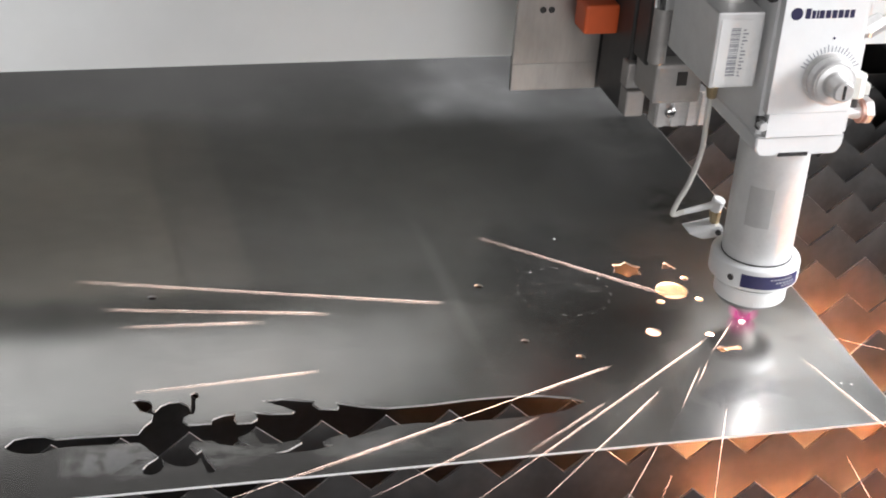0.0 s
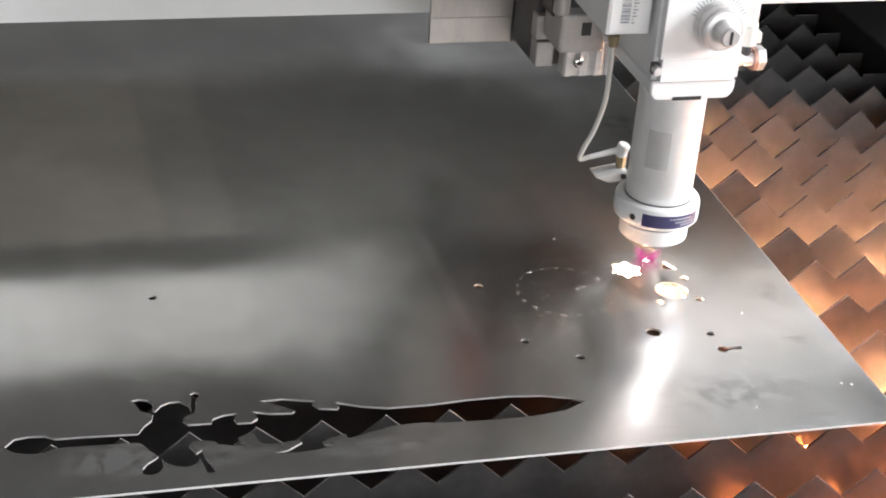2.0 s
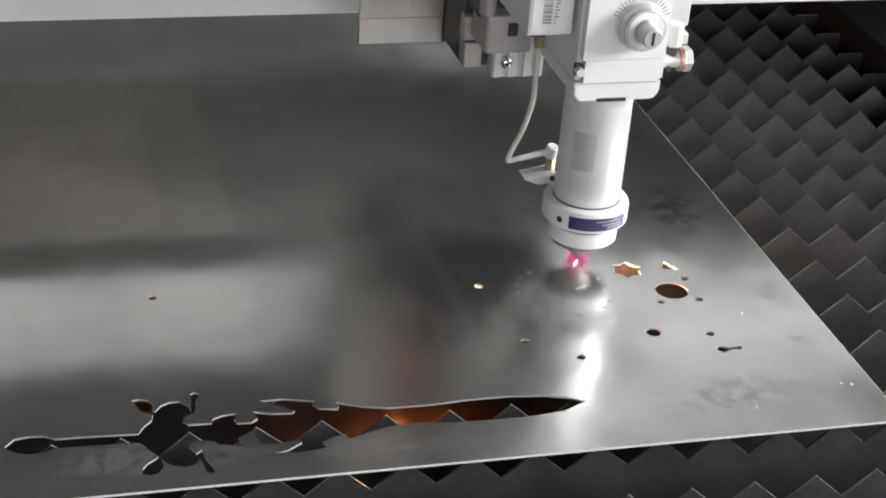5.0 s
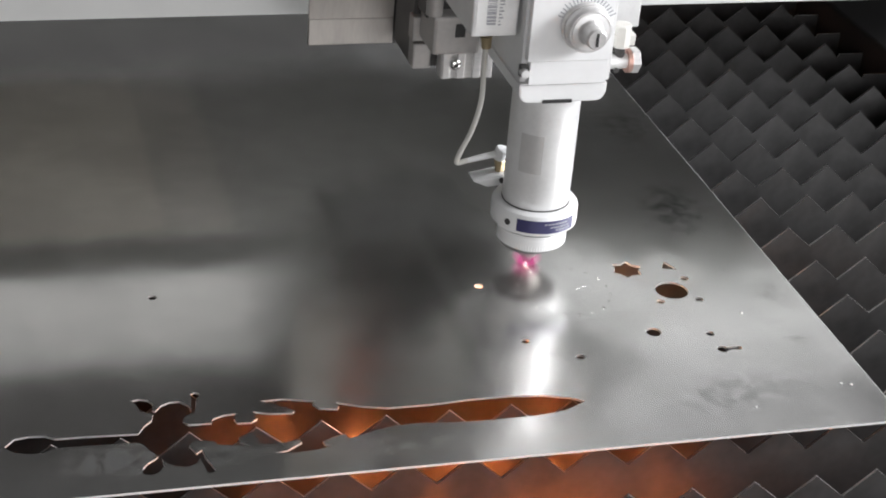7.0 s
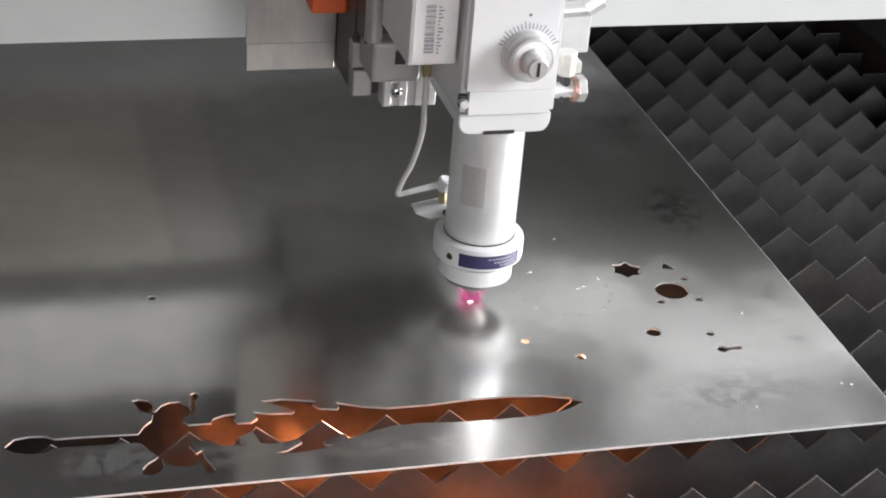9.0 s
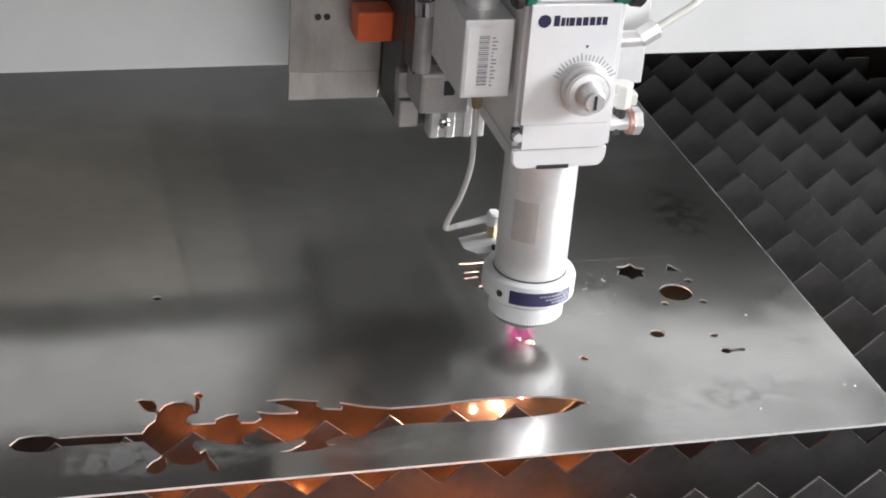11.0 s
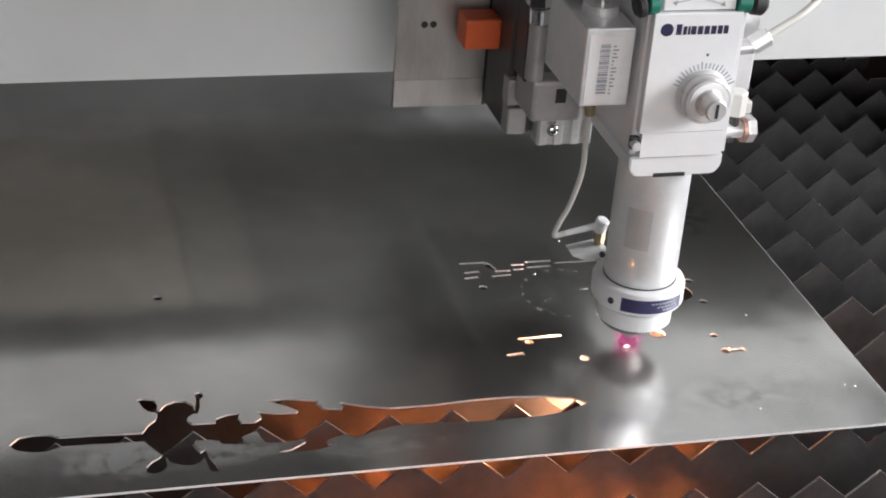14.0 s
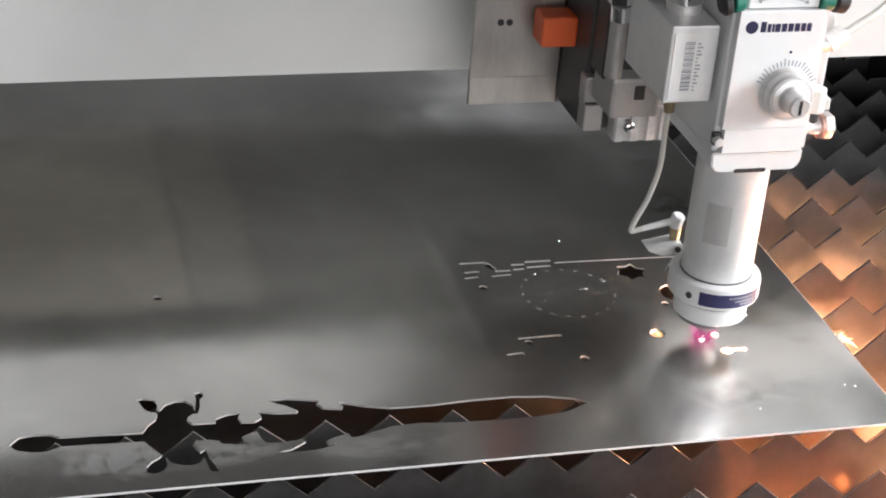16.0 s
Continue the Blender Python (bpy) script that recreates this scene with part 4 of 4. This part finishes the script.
def slag_light(mat, rx, ry, n, seed):
    """Glowing drops between the slats, added out of sight to light them orange."""
    s = thing("slag_light", "unseen glowing orange slag drops added to light the slats", "sparks", kind="stuff")
    rnd = random.Random(seed)
    b = bmesh.new()
    for k in range(n):
        a, d = rnd.uniform(0, 6.283), math.sqrt(rnd.random())
        q = Vector((rx * d * math.cos(a), ry * d * math.sin(a), rnd.uniform(-0.100, -0.055)))
        rod(q, q + Vector((rnd.uniform(-0.003, 0.003), rnd.uniform(-0.003, 0.003), -0.006)), 0.0010, 5, 0.0006, bm=b)
    part("drops", b, mat, s)
    return s


def spark(x0, y0, x1, y1, z, r):
    """One flying spark as a thin tapered streak about its middle, with its resting pose."""
    a, c = Vector((x0, y0, z)), Vector((x1, y1, z))
    d = c - a
    ob = part("spark", rod((0, 0, -d.length / 2), (0, 0, d.length / 2), r * 0.35, 6, r), SPARK)
    tagged(ob, "thin glowing spark thrown from the cut", "spark", "sparks from the cut")
    return ob, Matrix.Translation((a + c) / 2) @ d.to_track_quat("Z", "Y").to_matrix().to_4x4()


# sparks seen in flight: time, height, radius, and the two ends of each streak
FLIGHTS = []
FLIGHTS.append((0, 0.0024, 0.00012, [
    (-0.681, -0.357, -0.424, -0.422), (-0.668, -0.400, -0.513, -0.426), (-0.657, -0.426, -0.565, -0.432), (-0.656, -0.512, -0.537, -0.504), (-0.361, -0.326, -0.246, -0.428), (-0.528, -0.655, -0.399, -0.586), (-0.408, -0.619, -0.346, -0.577), (-0.362, -0.681, -0.322, -0.629),
    (-0.341, -0.686, -0.328, -0.667), (-0.133, -0.516, -0.101, -0.537)]))
FLIGHTS.append((0, 0.0024, 0.00018, [
    (-0.614, -0.641, -0.325, -0.529), (-0.458, -0.666, -0.240, -0.506), (-0.415, -0.672, -0.301, -0.569), (-0.306, -0.691, -0.260, -0.601), (-0.170, -0.544, -0.151, -0.631), (-0.235, -0.518, -0.210, -0.488), (-0.261, -0.555, -0.250, -0.539), (-0.196, -0.662, -0.202, -0.708),
    (-0.284, -0.582, -0.259, -0.546)]))
FLIGHTS.append((1.5, 0, 0.0012, [
    (-0.255, -0.696, -0.242, -0.628)]))
FLIGHTS.append((3, 0.0024, 0.00025, [
    (-0.202, -0.520, -0.247, -0.422), (-0.117, -0.374, -0.066, -0.396)]))
FLIGHTS.append((3.5, 0.0024, 0.0006, [
    (-0.152, -0.458, -0.197, -0.419)]))
FLIGHTS.append((13.5, 0, 0.0006, [
    (-0.387, -0.656, -0.373, -0.624), (-0.354, -0.68, -0.345, -0.625), (-0.327, -0.664, -0.322, -0.625), (-0.304, -0.655, -0.301, -0.625), (-0.296, -0.689, -0.304, -0.648)]))
FLIGHTS.append((13.3, 0.0024, 0.0004, [
    (-0.409, -0.191, -0.369, -0.306), (-0.211, -0.425, -0.180, -0.420)]))
FLIGHTS.append((14.6, 0.0024, 0.0003, [
    (-0.426, -0.037, -0.354, -0.254), (-0.303, -0.297, -0.262, -0.427), (-0.304, -0.377, -0.263, -0.436), (-0.299, -0.349, -0.266, -0.431)]))
FLIGHTS.append((14.7, 0.0024, 0.0003, [
    (-0.373, 0.208, -0.319, -0.149), (-0.417, -0.090, -0.263, -0.441), (-0.476, -0.499, -0.281, -0.460)]))
FLIGHTS.append((14.5, 0.0024, 0.0005, [
    (-0.414, -0.114, -0.392, -0.213), (-0.415, -0.120, -0.382, -0.179), (-0.397, -0.085, -0.400, -0.152)]))
FLIGHTS.append((14.5, -0.006, 0.0012, [
    (-0.627, -0.561, -0.549, -0.544), (-0.574, -0.565, -0.533, -0.554), (-0.538, -0.557, -0.507, -0.542), (-0.491, -0.562, -0.447, -0.548), (-0.525, -0.574, -0.513, -0.571), (-0.402, -0.563, -0.348, -0.552)]))
FLIGHTS.append((14.5, -0.004, 0.0011, [
    (-0.278, -0.625, -0.287, -0.683), (-0.261, -0.631, -0.253, -0.688), (-0.253, -0.641, -0.25, -0.663), (-0.3, -0.634, -0.293, -0.67), (-0.385, -0.659, -0.366, -0.67), (-0.234, -0.666, -0.233, -0.681), (-0.303, -0.655, -0.307, -0.677), (-0.43, -0.621, -0.438, -0.659),
    (-0.436, -0.627, -0.423, -0.631), (-0.252, -0.671, -0.252, -0.685), (-0.248, -0.619, -0.243, -0.631), (-0.258, -0.619, -0.258, -0.641)]))
FLIGHTS.append((14.5, -0.004, 0.0006, [
    (-0.221, -0.67, -0.214, -0.694), (-0.177, -0.669, -0.175, -0.677), (-0.388, -0.634, -0.37, -0.646), (-0.409, -0.661, -0.394, -0.647), (-0.268, -0.671, -0.262, -0.681), (-0.287, -0.669, -0.286, -0.683)]))
FLIGHTS.append((14.5, 0.0024, 0.0006, [
    (-0.366, -0.586, -0.375, -0.622), (-0.312, -0.578, -0.321, -0.623)]))
FLIGHTS.append((15, 0, 0.0009, [
    (-0.258, -0.694, -0.258, -0.628), (-0.237, -0.682, -0.245, -0.626)]))


def spark_burst(lobes, streaks, reach, seed, glow, hot):
    """Uneven glowing puffs with short sparks where the spray strikes a slat and bounces; lobes are x, y, radius."""
    s = thing("spark_burst", "bright burst of white-orange sparks bouncing off the slats", "sparks", kind="stuff")
    rnd = random.Random(seed)
    for x, y, size in lobes:
        for k in range(7):
            r = size * (0.30 + 0.125 * k)
            w = [rnd.uniform(0, 6.283) for i in range(4)]
            prof = [(max(r * math.cos(q), 0.0002), 0.6 * r * math.sin(q)) for q in np.linspace(-1.55, 1.55, 9)]
            e = lathe(prof, 28)
            for v in e.verts:
                a = math.atan2(v.co.y, v.co.x)
                g = 1 + 0.20 * math.sin(2 * a + w[0]) + 0.16 * math.sin(3 * a + w[1]) + 0.13 * math.sin(5 * a + w[2]) + 0.09 * math.sin(9 * a + w[3])
                v.co = Vector((x + v.co.x * g * 1.25, y + v.co.y * g, v.co.z))
            part("glow_layer", e, glow, s, "soft white-orange glow", smooth=True)
    b = bmesh.new()
    for k in range(streaks):
        x, y, size = rnd.choice(lobes)
        a = rnd.uniform(3.3, 6.1) if rnd.random() < 0.75 else rnd.uniform(0, 3.14)
        d = Vector((math.cos(a), math.sin(a), rnd.uniform(-0.1, 0.35))).normalized()
        s0, l = rnd.uniform(0.2, 1.0) * size, rnd.uniform(0.1, 1.0) ** 2 * reach
        o = Vector((x + rnd.gauss(0, 0.3) * size, y + rnd.gauss(0, 0.3) * size, 0))
        rod(o + d * s0, o + d * (s0 + l), rnd.uniform(0.0002, 0.0006), 5, 0.0001, bm=b)
    part("streaks", b, hot, s)
    return s


# the bursts' ways along the bed
BURSTS = [(0, -0.30, -0.20, -0.13, 60), (9.0, -0.30, -0.34, -0.13, 60), (14.40, -0.32, -0.60, -0.12, 12), (14.46, -0.328, -0.650, -0.014, 3), (14.53, -0.328, -0.653, -0.009, 0),
          (14.60, -0.31, -0.68, -0.10, 0), (14.66, -0.28, -0.72, -0.13, 0), (16, -0.28, -0.72, -0.13, 0)]
GLINTS = [(0, -0.16, -0.50, -0.10, 0), (0.8, -0.16, -0.46, -0.06, 0), (1.0, -0.110, -0.440, -0.020, 20), (1.5, -0.091, -0.428, -0.016, 50), (1.9, -0.12, -0.38, -0.03, 80), (2.2, -0.24, -0.36, -0.11, 100),
          (9.0, -0.28, -0.34, -0.12, 100), (14.6, -0.20, -0.44, -0.10, 60), (15.0, -0.135, -0.44, -0.022, 40), (15.5, -0.118, -0.462, -0.020, 20), (16, -0.115, -0.480, -0.020, 0)]
flame = plasma()
burst = spark_burst(((0.0, -0.006, 0.022), (-0.026, 0.010, 0.015), (0.016, 0.014, 0.011), (-0.055, 0.016, 0.009), (0.080, 0.024, 0.010)), 34, 0.045, 33, FIREBALL, BURST)
glint = spark_burst(((0.0, 0.0, 0.007), (0.006, 0.008, 0.004)), 12, 0.020, 9, GLINT, SPRAY)
jet = spark_jet()
spray = pierce_spray()
shower = slag_light(SLAG, 0.17, 0.20, 210, 15)
far_shower = slag_light(FALL, 0.15, 0.30, 260, 27)
SPARKS = [(t, *spark(*q, z, r)) for t, z, r, rows in FLIGHTS for q in rows]


# ---- what moves ----
HEAD = [(0, -0.1929, -0.4751), (0.5, -0.2088, -0.4693), (1, -0.2054, -0.4323), (1.5, -0.2056, -0.3888), (2, -0.2334, -0.3741), (2.5, -0.2550, -0.3712), (3, -0.2621, -0.3705),
        (3.5, -0.2692, -0.3724), (4, -0.2768, -0.3721), (5.2, -0.2952, -0.3708), (6.5, -0.3140, -0.3693), (7, -0.3352, -0.3701), (7.5, -0.3568, -0.3807), (8, -0.3887, -0.3656), (8.5, -0.3889, -0.3788),
        (9, -0.3947, -0.4182), (9.2, -0.3949, -0.4350)]
HEAD_LATE = [(10.2, -0.386, -0.470), (11.3, -0.3741, -0.4800), (11.5, -0.3801, -0.4880), (12, -0.3960, -0.5165), (12.5, -0.3607, -0.5191), (13, -0.3329, -0.5252), (13.5, -0.3076, -0.5024),
             (14, -0.2976, -0.4945), (14.5, -0.2660, -0.5078), (15, -0.2565, -0.4685), (15.5, -0.2386, -0.4608), (16, -0.2371, -0.4942)]


# where the unseen drops are moved to light the slats
SHOWER = [(0, -0.10, -0.60), (0.5, -0.10, -0.60), (1, -0.12, -0.60), (1.5, -0.09, -0.60), (2, -0.09, -0.58), (2.5, -0.12, -0.42), (3, -0.36, -0.22), (4, -0.47, -0.30), (6.2, -0.47, -0.36), (6.7, -0.45, -0.48),
          (7, -0.43, -0.60), (7.5, -0.45, -0.61), (8, -0.47, -0.62), (9.2, -0.48, -0.62), (11.3, -0.50, -0.62), (12.5, -0.45, -0.62), (13.5, -0.37, -0.62), (14.2, -0.42, -0.62), (14.5, -0.32, -0.66), (15, -0.10, -0.60),
          (15.5, -0.07, -0.60), (16, -0.07, -0.61)]


# a second, wider set of unseen drops, added to light the bed's open end
FAR_SHOWER = [(0, -0.16, -0.40, -0.02), (0.5, -0.08, -0.40, 0), (1, 0.02, -0.36, 0), (1.5, 0.02, -0.34, 0), (2, 0.02, -0.34, 0), (2.4, -0.20, -0.10, -0.02), (3, -0.45, 0.20, -0.03), (9, -0.6, 0.25, -0.03), (12.2, -0.6, 0.20, -0.03), (12.7, -0.42, -0.68, -0.03), (13.2, -0.38, -0.70, -0.03), (13.38, -0.20, -0.55, -0.03), (13.5, 0.03, -0.50, -0.028), (13.62, -0.2, -0.30, -0.03),
              (13.7, -0.5, 0.0, -0.03), (14.5, -0.45, 0.10, -0.03),
              (14.75, -0.2, -0.25, -0.02), (15, 0.0, -0.46, 0), (15.5, 0.02, -0.53, 0), (16, 0.02, -0.53, 0)]


def motions():
    path = HEAD + HEAD_LATE
    for ob in (head, car, flame):
        walk(ob, [(t, pose(x, y, 0)) for t, x, y in path])
    walk(beam, [(t, pose(0, y, 0)) for t, x, y in path])
    # the jet trails the cut: its heading in degrees, 0 towards the viewer, 90 along the beam
    heading = {0: -110, 0.5: -115, 1: -100, 1.5: -70, 2: -50, 2.5: -45, 3: -60, 3.5: -105, 4: -118, 5.2: -110, 6.5: -85, 7: -55, 7.5: -40, 8: -35, 8.5: -30, 9: -25, 9.2: -25, 10.2: -35, 11.3: -110, 11.5: -105,
               12: -55, 12.5: -60, 13: -55, 13.5: -45, 14: -40, 14.5: -20, 15: 40, 15.5: 60, 16: 60}
    walk(jet, [(t, pose(x, y, 0, 0, 0, heading[t])) for t, x, y in path])
    # the spray comes up through the kerf at each piercing
    rows = []
    for t, x, y in path:
        up = t in (2.5, 3, 3.5, 15)
        rows.append((t, pose(x, y, 0.0 if up else -0.13)))
        if t == 14.5:
            rows += [(14.58, pose(-0.2625, -0.5040, -0.02)), (14.64, pose(-0.2605, -0.5000, 0.0))]
    walk(spray, rows)
    walk(shower, [(t, pose(x, y, 0)) for t, x, y in SHOWER])
    walk(far_shower, [(t, pose(x, y, z)) for t, x, y, z in FAR_SHOWER])
    # each spark lies in the tray under the cut, shoots out of the cut and drops back into the tray
    for n, (t, ob, m) in enumerate(SPARKS):
        k = min(range(len(path)), key=lambda i: abs(path[i][0] - t))
        src = Vector((path[k][1], path[k][2], 0))
        turn = m.to_3x3().to_4x4()
        mid = m.translation
        away = m.to_3x3() @ Vector((0, 0, 1))
        if away.dot(mid - src) < 0:
            away = -away
        later = Matrix.Translation(mid + away * 0.28) @ turn
        end = Matrix.Translation(mid + away * 0.5 + Vector((0, 0, -0.45))) @ turn
        rows = [(t, m), (t + 0.12, later), (t + 0.35, end), (16.4, end)]
        if t > 0:
            low = Matrix.Translation((src.x, src.y, -0.145)) @ turn
            rows = [(0, low), (t - 0.13, low), (t - 0.06, Matrix.Translation(src.lerp(mid, 0.25)) @ turn)] + rows
        walk(ob, rows)
    walk(burst, [(t, pose(x, y, z, 0, 0, r)) for t, x, y, z, r in BURSTS])
    walk(glint, [(t, pose(x, y, z, 0, 0, r)) for t, x, y, z, r in GLINTS])
    for ob, t in SLUGS:
        walk(ob, [(0, pose(0, 0, 0)), (t, pose(0, 0, 0)), (t + 0.2, pose(0, 0.004, -0.12, 8, 5, 0)), (16, pose(0, 0.004, -0.12, 8, 5, 0))])


motions()
